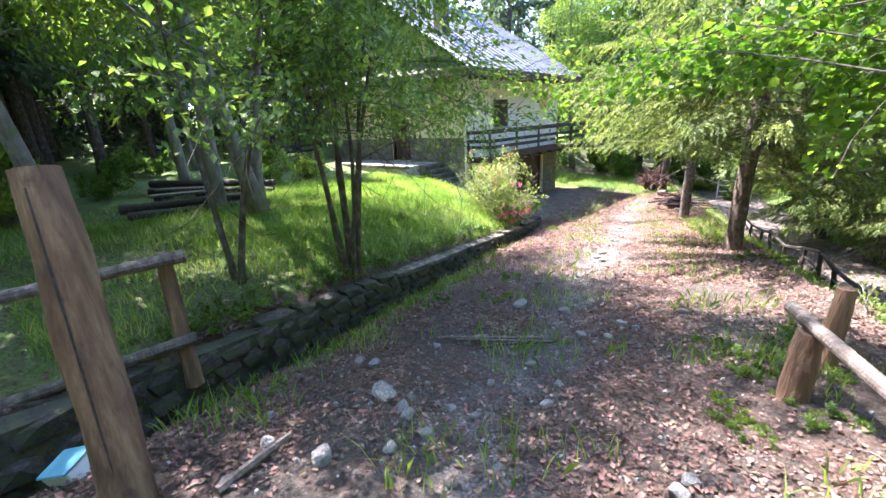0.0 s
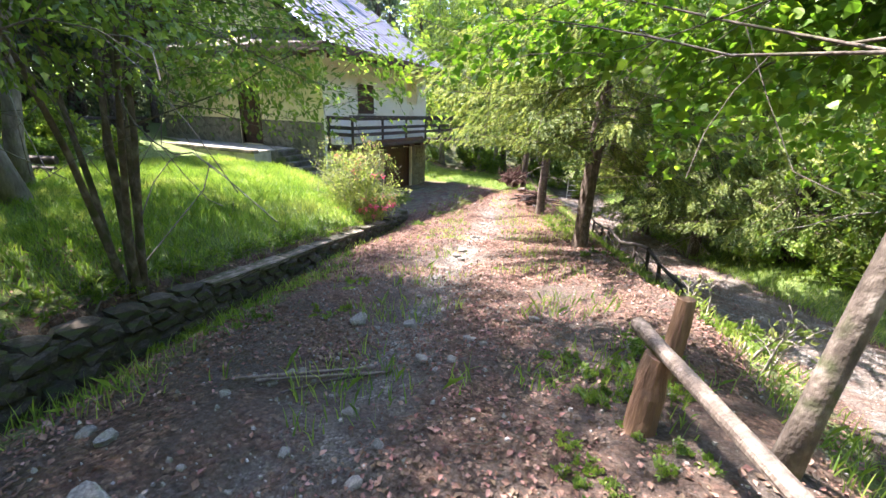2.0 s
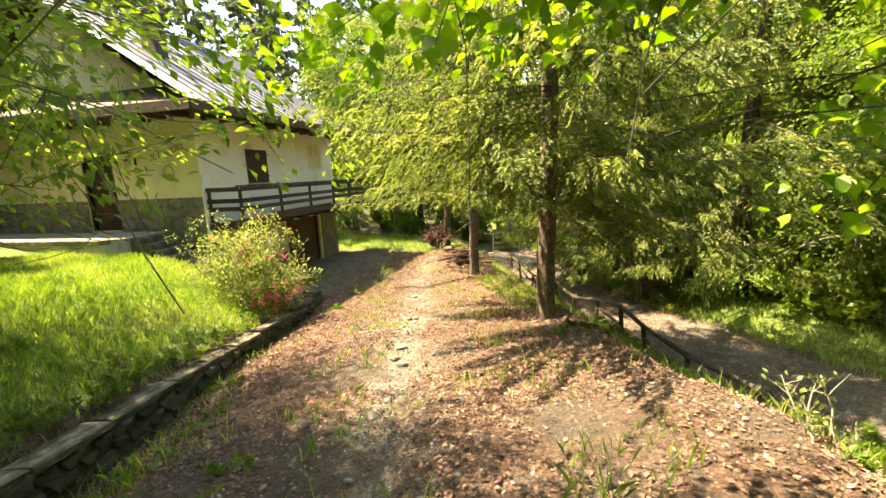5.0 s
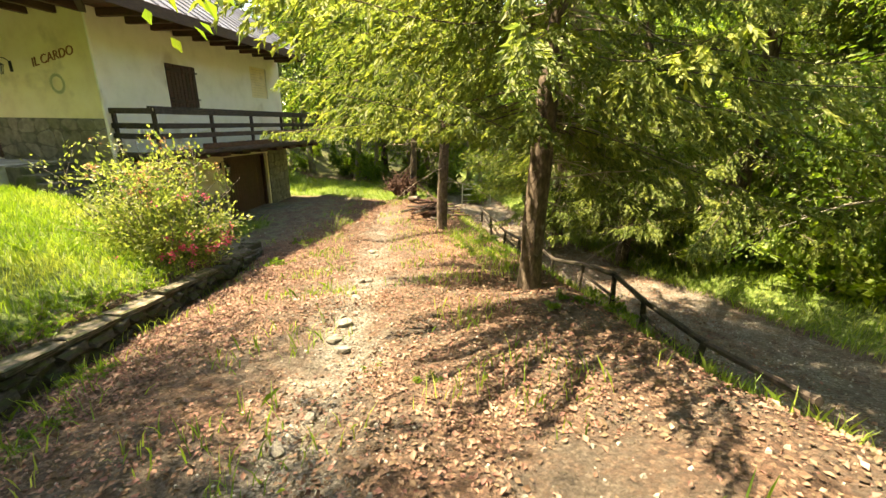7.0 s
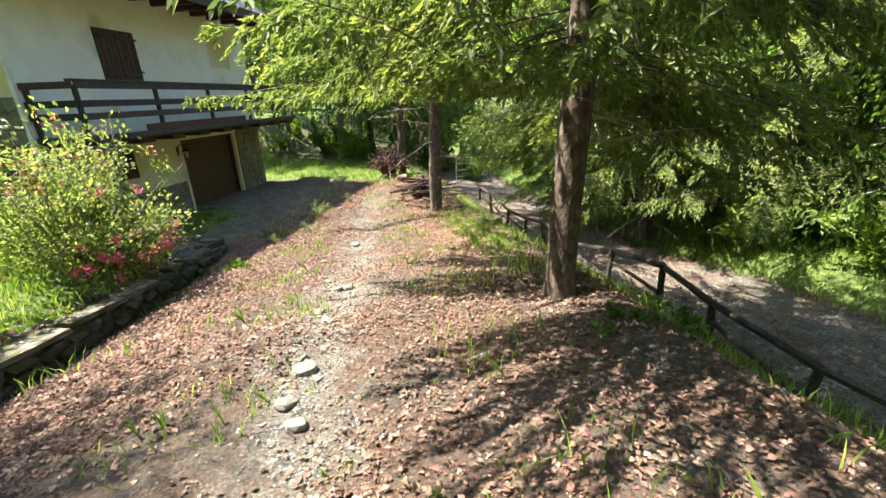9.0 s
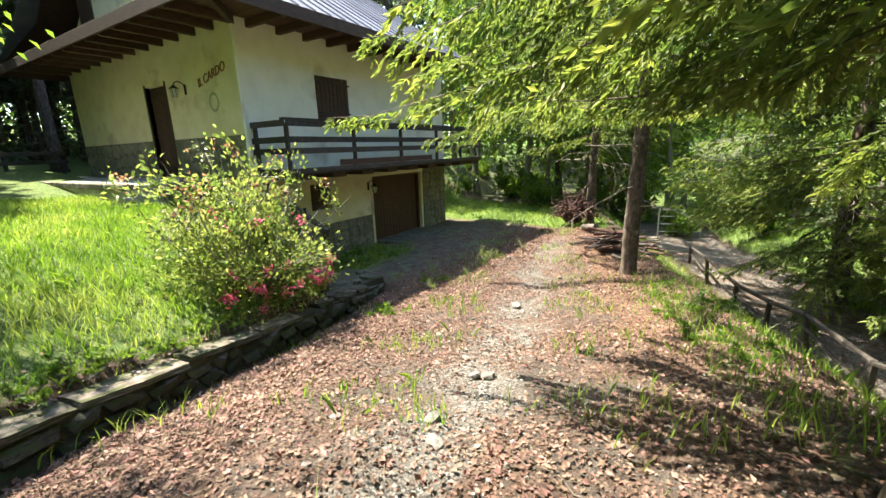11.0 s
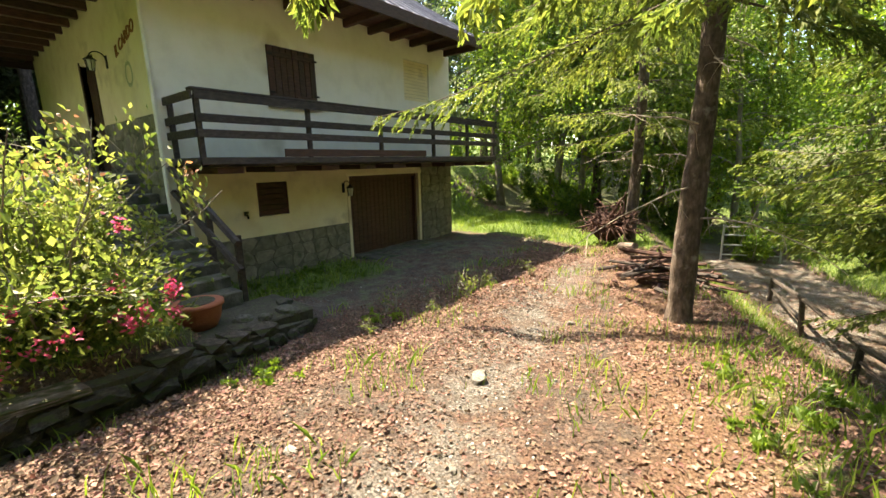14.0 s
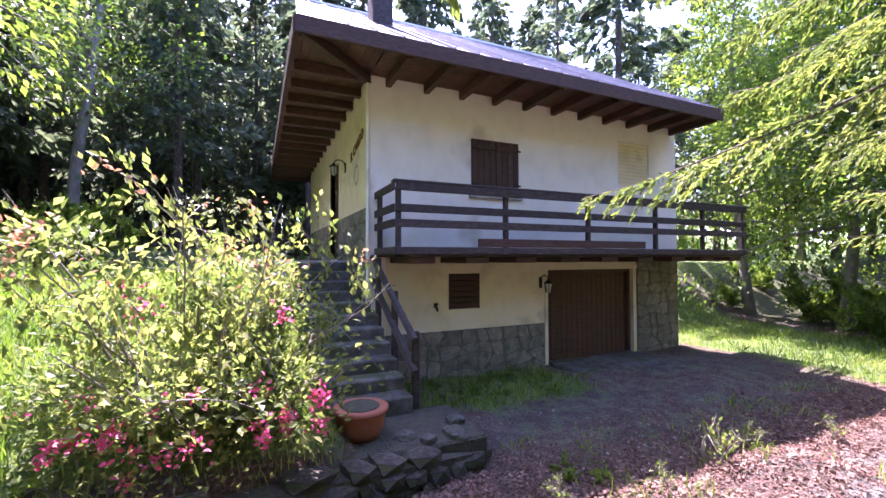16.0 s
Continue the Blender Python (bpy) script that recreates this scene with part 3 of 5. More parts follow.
mid = (W1[0] + W1[1]) / 2
for a, c in ((W1[0] + 0.01, mid - 0.004), (mid + 0.004, W1[1] - 0.01)):
    s = shutter(a, c, W1[2], W1[3], on_front, 4, M_BROWN, depth=-0.02)
    for z in (1.42, 2.16):
        part("hinge", Build().box(on_front(a - 0.03 if a < mid - 0.1 else c - 0.1, -0.06, z), on_front(a + 0.1 if a < mid - 0.1 else c + 0.03, -0.048, z + 0.04), 0.004), M_IRON, s)
part("window_sill", Build().box(on_front(W1[0] - 0.06, -0.07, W1[2] - 0.06), on_front(W1[1] + 0.06, 0.1, W1[2] - 0.005), 0.008), M_CONCRETE, house)
s = part("shutter", Build().box(on_front(W2[0], 0.1, W2[2]), on_front(W2[1], 0.13, W2[3])), M_DARKWOOD, house)
for i in range(6):                                                  # slats of the small shutter
    z = W2[2] + 0.02 + i * 0.112
    part("slat", Build().box(on_front(W2[0] + 0.02, -0.01, z), on_front(W2[1] - 0.02, 0.05, z + 0.1), 0.008), M_BROWN, s)
for u in (W2[0], W2[1] - 0.035):
    part("stile", Build().box(on_front(u, -0.025, W2[2]), on_front(u + 0.035, 0.06, W2[3]), 0.005), M_BROWN, s)
pale = part("shutter", Build().box(on_front(W3[0], 0.06, W3[2]), on_front(W3[1], 0.1, W3[3])), M_CONCRETE, house, "pale closed roller shutter")
for i in range(12):
    z = W3[2] + i * (W3[3] - W3[2]) / 12
    part("slat", Build().box(on_front(W3[0] + 0.01, 0.035, z + 0.004), on_front(W3[1] - 0.01, 0.06, z + 0.085), 0.006), M_PLASTER, pale)
door = shutter(DOOR[0], DOOR[1], DOOR[2], DOOR[3], on_gable, 6, M_BROWN, "door", 0.1, 3)
part("door_handle", Build().tube([on_gable(DOOR[1] - 0.12, 0.02, 1.0), on_gable(DOOR[1] - 0.25, 0.02, 1.0)], 0.014, 6), M_IRON, door)
for u in (DOOR[0] - 0.07, DOOR[1]):
    part("door_frame", Build().box(on_gable(u, -0.02, DOOR[2]), on_gable(u + 0.07, 0.2, DOOR[3] + 0.07), 0.006), M_BROWN, door)
g = part("garage_door", Build().box(on_front(GAR[0], 0.27, GAR[2]), on_front(GAR[1], 0.3, GAR[3])), M_DARKWOOD, house, "red-brown boarded garage door, shut")
for i in range(16):
    w = (GAR[1] - GAR[0] - 0.16) / 16
    part("board", Build().box(on_front(GAR[0] + 0.08 + i * w + 0.003, 0.2, GAR[2]), on_front(GAR[0] + 0.08 + (i + 1) * w - 0.003, 0.26, GAR[3] - 0.08), 0.005), M_GARAGE, g)
for u in (GAR[0], GAR[1] - 0.08):
    part("door_frame", Build().box(on_front(u, 0.1, GAR[2]), on_front(u + 0.08, 0.28, GAR[3]), 0.006), M_GARAGE, g)
part("door_frame", Build().box(on_front(GAR[0] + 0.082, 0.1, GAR[3] - 0.08), on_front(GAR[1] - 0.082, 0.28, GAR[3]), 0.006), M_GARAGE, g)
part("lintel", Build().box(on_front(GAR[0] - 0.12, -0.02, GAR[3] + 0.003), on_front(GAR[1] + 0.12, 0.05, GAR[3] + 0.1), 0.006), M_PLASTER, house)
part("jamb_trim", Build().box(on_front(GAR[0] - 0.09, -0.02, Z0), on_front(GAR[0] - 0.003, 0.05, GAR[3]), 0.006), M_PLASTER, house)
part("downpipe", Build().tube([(XF + 0.06, YG - 0.05, 3.1), (XF + 0.06, YG - 0.05, -0.9)], 0.035, 8), M_PLASTER_W, house, "thin white downpipe")


def cladding(u0, u1, z0, z1, place, step=0.34):
    """Irregular flat stones with joints, each one a piece on a dark backing."""
    base = part("stone_cladding", Build().box(place(u0, -0.012, z0), place(u1, 0.02, z1)), M_JOINT, house, "irregular grey-brown stone plinth")
    nu, nz = max(2, round((u1 - u0) / step)), max(2, round((z1 - z0) / (step * 0.8)))
    gu, gz = np.meshgrid(np.linspace(u0, u1, nu + 1), np.linspace(z0, z1, nz + 1), indexing="ij")
    ju, jz = rng.uniform(-0.36, 0.36, gu.shape) * (u1 - u0) / nu, rng.uniform(-0.36, 0.36, gu.shape) * (z1 - z0) / nz
    ju[[0, -1]] = 0
    jz[:, [0, -1]] = 0
    gu, gz = gu + ju, gz + jz
    for i in range(nu):
        for j in range(nz):
            c = np.array([[gu[i, j], gz[i, j]], [gu[i + 1, j], gz[i + 1, j]], [gu[i + 1, j + 1], gz[i + 1, j + 1]], [gu[i, j + 1], gz[i, j + 1]]])
            m = c.mean(0)
            c = m + (c - m) * 0.95
            pts = []
            for a in range(4):                                      # corners cut off, so that the stones are not square
                p, q, r = c[a - 1], c[a], c[(a + 1) % 4]
                pts += [q + (p - q) * rng.uniform(0.12, 0.3), q + (r - q) * rng.uniform(0.12, 0.3)]
            pts = np.array(pts)
            out = rng.uniform(0.022, 0.04)
            inner = m + (pts - m) * 0.94
            v = [place(p[0], -0.01, p[1]) for p in pts] + [place(p[0], -out, p[1]) for p in inner]
            n = len(pts)
            part("stone", Build().add(v, [tuple(range(n, 2 * n))] + [(a, (a + 1) % n, n + (a + 1) % n, n + a) for a in range(n)]), M_CLAD, base)


cladding(YG + 0.02, GAR[0] - 0.1, Z0, -1.5, on_front)
cladding(GAR[1] + 0.1, YE, Z0, -0.16, on_front)
cladding(-13.66, XF - 0.01, -1.9, 0.87, on_gable, 0.4)
cladding(XB, -14.9, -0.2, 0.87, on_gable, 0.42)

# balcony
balcony = part("balcony", Build().box((XF + 0.003, 13.86, -0.06), (-9.36, 22.75, -0.005)), M_DARKWOOD, house, "long balcony of dark weathered timber")
for i in range(8):
    x0 = XF + 0.01 + i * 0.142
    part("deck_board", Build().box((x0, 13.86, 0.0), (x0 + 0.134, 22.75, 0.028), 0.004), M_DARKWOOD, balcony)
for y in (13.9, 15.9, 17.81, 19.7, 21.25, 22.7):
    part("post", Build().box((-9.44, y - 0.04, -0.06), (-9.36, y + 0.04, 1.06), 0.008), M_DARKWOOD, balcony)
part("post", Build().box((XF + 0.01, 13.86, -0.06), (XF + 0.09, 13.94, 1.06), 0.008), M_DARKWOOD, balcony)
for z0, z1, x in ((0.99, 1.12, -9.34), (0.65, 0.78, -9.35), (0.41, 0.54, -9.35), (-0.02, 0.1, -9.345)):
    part("rail", Build().box((x, 13.84, z0), (x + 0.035, 22.78, z1), 0.008), M_DARKWOOD, balcony)
    part("rail", Build().box((XF + 0.02, 13.8, z0), (x - 0.003, 13.835, z1), 0.008), M_DARKWOOD, balcony)
part("handrail", Build().box((-9.47, 13.8, 1.122), (-9.3, 22.8, 1.165), 0.01), M_DARKWOOD, balcony)
for i in range(9):
    y = 14.35 + i * 1.02
    part("joist", Build().box((XF + 0.004, y - 0.25, -0.17), (-9.42, y + 0.2, -0.064), 0.008), M_BROWN, balcony)
part("lying_board", Build().box((-9.338, 15.3, 0.105), (-9.31, 19.3, 0.25), 0.006, None), M_BROWN, balcony, "brown plank along the balcony foot")

# lettering and painted wreath on the end wall
for txt, x, z in (("IL", -12.15, 2.0), ("CARDO", -11.9, 2.06)):
    cu = bpy.data.curves.new("lettering", "FONT")
    cu.body, cu.size, cu.extrude, cu.shear = txt, 0.27, 0.008, 0.25
    cu.materials.append(M_LETTER)
    t = new("lettering", cu)
    t.parent = house
    t.matrix_basis = pose(x, YG - 0.012, z, 90, -13, 0)
    tagged(t, "rust-red letters reading " + txt)
wr = Build()
for a in np.linspace(0, 2 * np.pi, 26)[:-1]:
    c = np.array([-11.6 + 0.17 * math.cos(a), YG - 0.006, 1.64 + 0.19 * math.sin(a)])
    dx = np.array([math.cos(a + 0.9), 0, math.sin(a + 0.9)]) * 0.075
    dz = np.array([-math.sin(a + 0.9), 0, math.cos(a + 0.9)]) * 0.022
    wr.quads([[c - dx, c + dz, c + dx, c - dz]], 4)
part("painted_wreath", wr, M_WREATH, house, "faded green painted wreath")


def lantern(place, turn):
    """A black iron wall lantern on a curled bracket."""
    t = thing("wall_lamp", "black iron wall lantern on a curled bracket, unlit", "lamp", group="wall lanterns")
    part("back_plate", Build().box((-0.04, 0, -0.12), (0.04, 0.02, 0.12), 0.006), M_IRON, t)
    a = np.linspace(0, np.pi * 1.1, 9)
    part("bracket", Build().tube(np.stack([0 * a, 0.02 + 0.13 * (1 - np.cos(a)), 0.05 + 0.12 * np.sin(a)], -1), 0.011, 6), M_IRON, t)
    b = Build()
    for k in range(6):
        c, s = math.cos(k * math.pi / 3), math.sin(k * math.pi / 3)
        b.tube([(0.055 * c, 0.27 + 0.055 * s, -0.2), (0.085 * c, 0.27 + 0.085 * s, 0.0)], 0.007, 4)
    part("cage", b, M_IRON, t)
    part("glass", Build().tube([(0, 0.27, -0.19), (0, 0.27, -0.005)], [0.045, 0.075], 6), M_GLASS, t)
    part("cap", Build().tube([(0, 0.27, 0.0), (0, 0.27, 0.05), (0, 0.27, 0.09)], [0.115, 0.05, 0.012], 8), M_IRON, t)
    t.matrix_basis = pose(*place, 0, 0, turn)


lantern((XF + 0.004, 17.5, -0.62), -90)
lantern((-12.75, YG - 0.004, 2.02), 180)
bx = thing("tap", "small black garden tap on the wall", "tap")
part("spout", Build().tube([(XF, 15.0, -1.02), (XF + 0.1, 15.0, -1.02), (XF + 0.13, 15.0, -1.09)], 0.022, 6), M_IRON, bx)
part("wheel", Build().tube([(XF + 0.06, 15.0, -0.99), (XF + 0.06, 15.0, -0.95)], 0.045, 8), M_IRON, bx)

# stairs, terrace and handrail
stairs = thing("stone_stairs", "worn grey stone stairs beside the house", "stairs")
for i in range(11):
    x0, z = -12.0 + i * 0.335, -0.16 - (i + 0) * 0.172
    part("step", Build().box((x0, 12.45, z - 0.62), (x0 + 0.38, 13.69 if x0 < XF else 13.74, z), 0.018), M_STEP, stairs)
rail = thing("stair_handrail", "dark wooden handrail beside the stairs", "handrail")
for x, z in ((-10.3, -1.0), (-9.35, -1.52), (-8.42, -2.0)):
    part("post", Build().box((x - 0.045, 13.78, z - 0.35), (x + 0.045, 13.87, z + 0.93), 0.008), M_DARKWOOD, rail)
for up in (0.84, 0.42):
    part("rail", Build().tube([(-10.5, 13.775, -0.9 + up), (-8.3, 13.775, -2.02 + up)], 0.06, 6), M_DARKWOOD, rail)
terrace = tagged(part("terrace", Build().box((-21.2, 11.95, -1.2), (-12.0, YG - 0.001, -0.13), 0.01), M_CONCRETE), "low concrete terrace before the end wall", kind="structure")
for i in range(8):
    x0 = -21.2 + i * 1.15
    part("edge_slab", Build().box((x0, 11.68, -0.22), (x0 + 1.14, 11.945, -0.1), 0.012), M_CAP, terrace)
part("edge_wall", Build().box((-21.2, 11.72, -1.2), (-12.0, 11.94, -0.224)), M_CONCRETE, terrace)
tf = thing("terrace_fence", "dark wooden rail fence at the terrace end", "fence")
for y in (8.6, 10.2, 11.8, 13.2):
    part("post", Build().box((-20.6, y, -0.6), (-20.5, y + 0.1, 0.75), 0.01), M_DARKWOOD, tf)
for z in (0.1, 0.4, 0.68):
    part("rail", Build().box((-20.49, 8.5, z - 0.06), (-20.45, 13.4, z + 0.06), 0.01), M_DARKWOOD, tf)
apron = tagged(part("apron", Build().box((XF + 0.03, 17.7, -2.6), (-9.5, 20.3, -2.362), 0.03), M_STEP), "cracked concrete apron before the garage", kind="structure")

# retaining wall of field stones
core = Build()
ys = np.linspace(-1.0, 14.35, 40)
ring = []
for y in ys:
    zb, zt = -1.6 - 0.1 * y, wall_top(y) - 0.05
    ring += [(wall_x(y) - 0.05, y, zb), (wall_x(y) - 0.05, y, zt), (wall_x(y) - 0.33, y, zt), (wall_x(y) - 0.33, y, zb)]
core.add(ring, [(4 * i + a, 4 * i + (a + 1) % 4, 4 * i + 4 + (a + 1) % 4, 4 * i + 4 + a) for i in range(len(ys) - 1) for a in range(4)] + [(0, 1, 2, 3), (4 * len(ys) - 4, 4 * len(ys) - 3, 4 * len(ys) - 2, 4 * len(ys) - 1)])
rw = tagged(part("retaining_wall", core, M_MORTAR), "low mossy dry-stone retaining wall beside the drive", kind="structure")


def rock(seed, n=2, flat=1.0):
    """A lumpy stone about one metre across, to be scaled."""
    bm = bmesh.new()
    bmesh.ops.create_icosphere(bm, subdivisions=n, radius=0.5)
    o = Vector((seed * 3.1, seed * 1.7, 0))
    for v in bm.verts:
        c = v.co.copy()
        c = Vector([math.copysign(abs(q * 2) ** 0.6 * 0.5, q) for q in c])
        v.co = Vector((c.x, c.y, c.z * flat)) * (1 + 0.42 * noise.noise(c * 1.8 + o))
    return Build().bm(bm)


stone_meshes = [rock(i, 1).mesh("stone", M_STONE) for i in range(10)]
cap_meshes = []
for i in range(5):                                                  # flat worn slabs
    bm = bmesh.new()
    bmesh.ops.create_grid(bm, x_segments=3, y_segments=6, size=0.5)
    ext = bmesh.ops.extrude_face_region(bm, geom=bm.faces[:])
    bmesh.ops.translate(bm, verts=[v for v in ext["geom"] if isinstance(v, bmesh.types.BMVert)], vec=(0, 0, -1))
    for v in bm.verts:
        q = noise.noise((v.co.x * 3 + i * 5, v.co.y * 3, v.co.z))
        v.co.x *= 1 + 0.16 * q
        v.co.y *= 1 + 0.05 * q
        v.co.z += 0.5 + (0.14 * noise.noise((v.co.x * 4, v.co.y * 4 + i * 7, 2)) - 0.22 * (abs(v.co.x) > 0.45) if v.co.z > -0.5 else 0)
    cap_meshes.append(Build().bm(bm).mesh("cap_stone", M_CAP))
wall_dir = math.degrees(math.atan2(1, -0.256)) - 90
for row in range(4):
    y = -0.95 + rng.uniform(0, 0.2)
    while y < 14.2:
        w = rng.uniform(0.2, 0.46)
        top, foot = wall_top(y) - 0.1, -1.02 - 0.1 * y
        hgt = max(0.14, (top - foot) / 3.4)
        z = top - hgt * (row + 0.5)
        if z > foot - 0.12:
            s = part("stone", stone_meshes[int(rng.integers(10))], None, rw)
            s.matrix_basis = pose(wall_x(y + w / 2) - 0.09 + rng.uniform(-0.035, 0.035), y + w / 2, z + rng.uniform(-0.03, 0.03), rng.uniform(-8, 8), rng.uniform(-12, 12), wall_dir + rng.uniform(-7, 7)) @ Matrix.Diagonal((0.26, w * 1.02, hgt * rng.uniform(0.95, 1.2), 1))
        y += w * 0.97
y = -0.9
while y < 14.2:
    slab = 4.2 < y < 10.8
    w = rng.uniform(0.7, 1.15) if slab else rng.uniform(0.28, 0.6)
    if slab or rng.random() < 0.6:
        s = part("cap_stone", cap_meshes[int(rng.integers(5))] if slab else stone_meshes[int(rng.integers(10))], None, rw)
        s.matrix_basis = pose(wall_x(y + w / 2) - 0.17 + rng.uniform(-0.02, 0.02), y + w / 2, wall_top(y + w / 2) - 0.03, rng.uniform(-2, 2) - 7.5, rng.uniform(-3, 3), wall_dir + rng.uniform(-3, 3)) @ Matrix.Diagonal((0.37, w * (0.985 if slab else 1.0), 0.075 if slab else 0.15, 1))
    y += w

# ---- trees ----
MAPLE = np.array([(0, 0), (0.34, 0.2), (0.48, 0.5), (0.24, 0.62), (0, 1.0), (-0.24, 0.62), (-0.48, 0.5), (-0.34, 0.2)])
OVAL = np.array([(0, 0), (0.26, 0.35), (0.2, 0.7), (0, 1.0), (-0.2, 0.7), (-0.26, 0.35)])
WIDE = np.array([(0, 0), (0.3, 0.45), (0, 1.0), (-0.3, 0.45)])
SLIM = np.array([(0, 0), (0.16, 0.45), (0, 1.0), (-0.16, 0.45)])


def leaves(b, at, along, size, shape=OVAL, flat=0.6, droop=0.25):
    """Leaves at points: along is the way each one points; flat draws its face towards the sky."""
    n = len(at)
    d = unit(along + rng.normal(0, 0.35, (n, 3)) + np.array([0, 0, -droop]))
    nrm = unit(rng.normal(0, 1, (n, 3)) * (1 - flat) + np.array([0, 0, flat * 1.6]))
    side = unit(np.cross(d, nrm))
    up = np.cross(side, d)
    s = (np.broadcast_to(size, (n,)) * rng.uniform(0.65, 1.2, n))[:, None, None]
    bend = (shape[:, 0] ** 2 * 0.5 - (shape[:, 1] - 0.5) ** 2 * 0.35)[None, :, None]
    v = at[:, None] + s * (shape[None, :, :1] * side[:, None] + shape[None, :, 1:] * d[:, None] + bend * up[:, None])
    b.quads(v, len(shape))


def limb(start, way, length, r, n=7, sag=0.0, wander=0.12):
    p, d = np.array(start, float), unit(np.array(way, float))
    pts = [p]
    for i in range(n - 1):
        d = unit(d + rng.normal(0, wander, 3) + np.array([0, 0, -sag / n]))
        p = p + d * length / (n - 1)
        pts.append(p)
    return np.array(pts), np.linspace(r, r * 0.25, n)


def broadleaf(name, height, r, crown_from, spread, count, leaf, shape=OVAL, bark=None, foliage=None, stems=1, limbs=16, label="", lean=(0, 0), sag=0.5, clump=0.28, rise=0.35, keep=None, fan=(0, 6.283), wander=0.05, low_limbs=1.0, limb_r=0.42, splay=(0.16, 0.34)):
    """A leafy tree: tapered trunk or stems with limbs and twigs, and a crown of separate leaves on the twigs."""
    t = thing(name, label, "tree")
    wood, crown = Build(), Build()
    at, along = [], []
    for s in range(stems):
        a = s * 2.4 + rng.uniform(0, 1)
        out = 0.0 if stems == 1 else rng.uniform(*splay)
        way = (lean[0] + out * math.cos(a), lean[1] + out * math.sin(a), 1)
        h = height * rng.uniform(0.8, 1.0) if s else height
        pts, rad = limb((0.07 * math.cos(a) * (stems > 1), 0.07 * math.sin(a) * (stems > 1), -0.25), way, h, r, 12, -0.1, wander)
        rad = r * np.linspace(1, 0.12, 12)
        rad[0] *= 1.35
        wood.tube(pts, rad, 10, rough=0.12)
        for k in range(limbs):
            f = crown_from + (1 - crown_from) * ((k + rng.random()) / limbs) ** low_limbs
            i = min(10, int(f * 11))
            p = pts[i] + (pts[i + 1] - pts[i]) * (f * 11 - i)
            az = rng.uniform(*fan)
            ln = spread * (1.15 - 0.75 * (f - crown_from) / (1.001 - crown_from)) * rng.uniform(0.6, 1.1)
            lp, lr = limb(p, (math.cos(az), math.sin(az), rng.uniform(0.0, 2 * rise)), ln, rad[i] * limb_r, 7, sag)
            if keep:
                lp[:, 2] = np.maximum(lp[:, 2], np.minimum(p[2], 1.75) + 0.05 * np.sin(np.arange(7) * 1.7 + az))
            wood.tube(lp, lr, 5, caps=False)
            for q in range(7):
                g = rng.uniform(0.25, 1)
                j = min(5, int(g * 6))
                tp = lp[j] + (lp[j + 1] - lp[j]) * (g * 6 - j)
                d0 = unit(lp[j + 1] - lp[j] + rng.normal(0, 0.6, 3))
                w, wr_ = limb(tp, d0, ln * rng.uniform(0.2, 0.42), lr[j] * 0.5, 4, sag)
                if keep:
                    w[:, 2] = np.maximum(w[:, 2], min(tp[2], 1.5))
                wood.tube(w, np.maximum(wr_, 0.003), 3, caps=False)
                at.append(w[1:])
                along.append(np.repeat((w[-1] - w[0])[None], 3, 0))
    at, along = np.concatenate(at), unit(np.concatenate(along))
    pick = rng.integers(0, len(at), count)
    pos = at[pick] + rng.normal(0, clump, (count, 3)) * np.array([1, 1, 0.55])
    if keep:
        ok = keep(pos)
        pos, pick = pos[ok], pick[ok]
    leaves(crown, pos, along[pick], leaf, shape)
    part("trunk", wood, bark or M_BARK_G, t, smooth=True)
    part("crown", crown, foliage or M_LEAF, t)
    return t


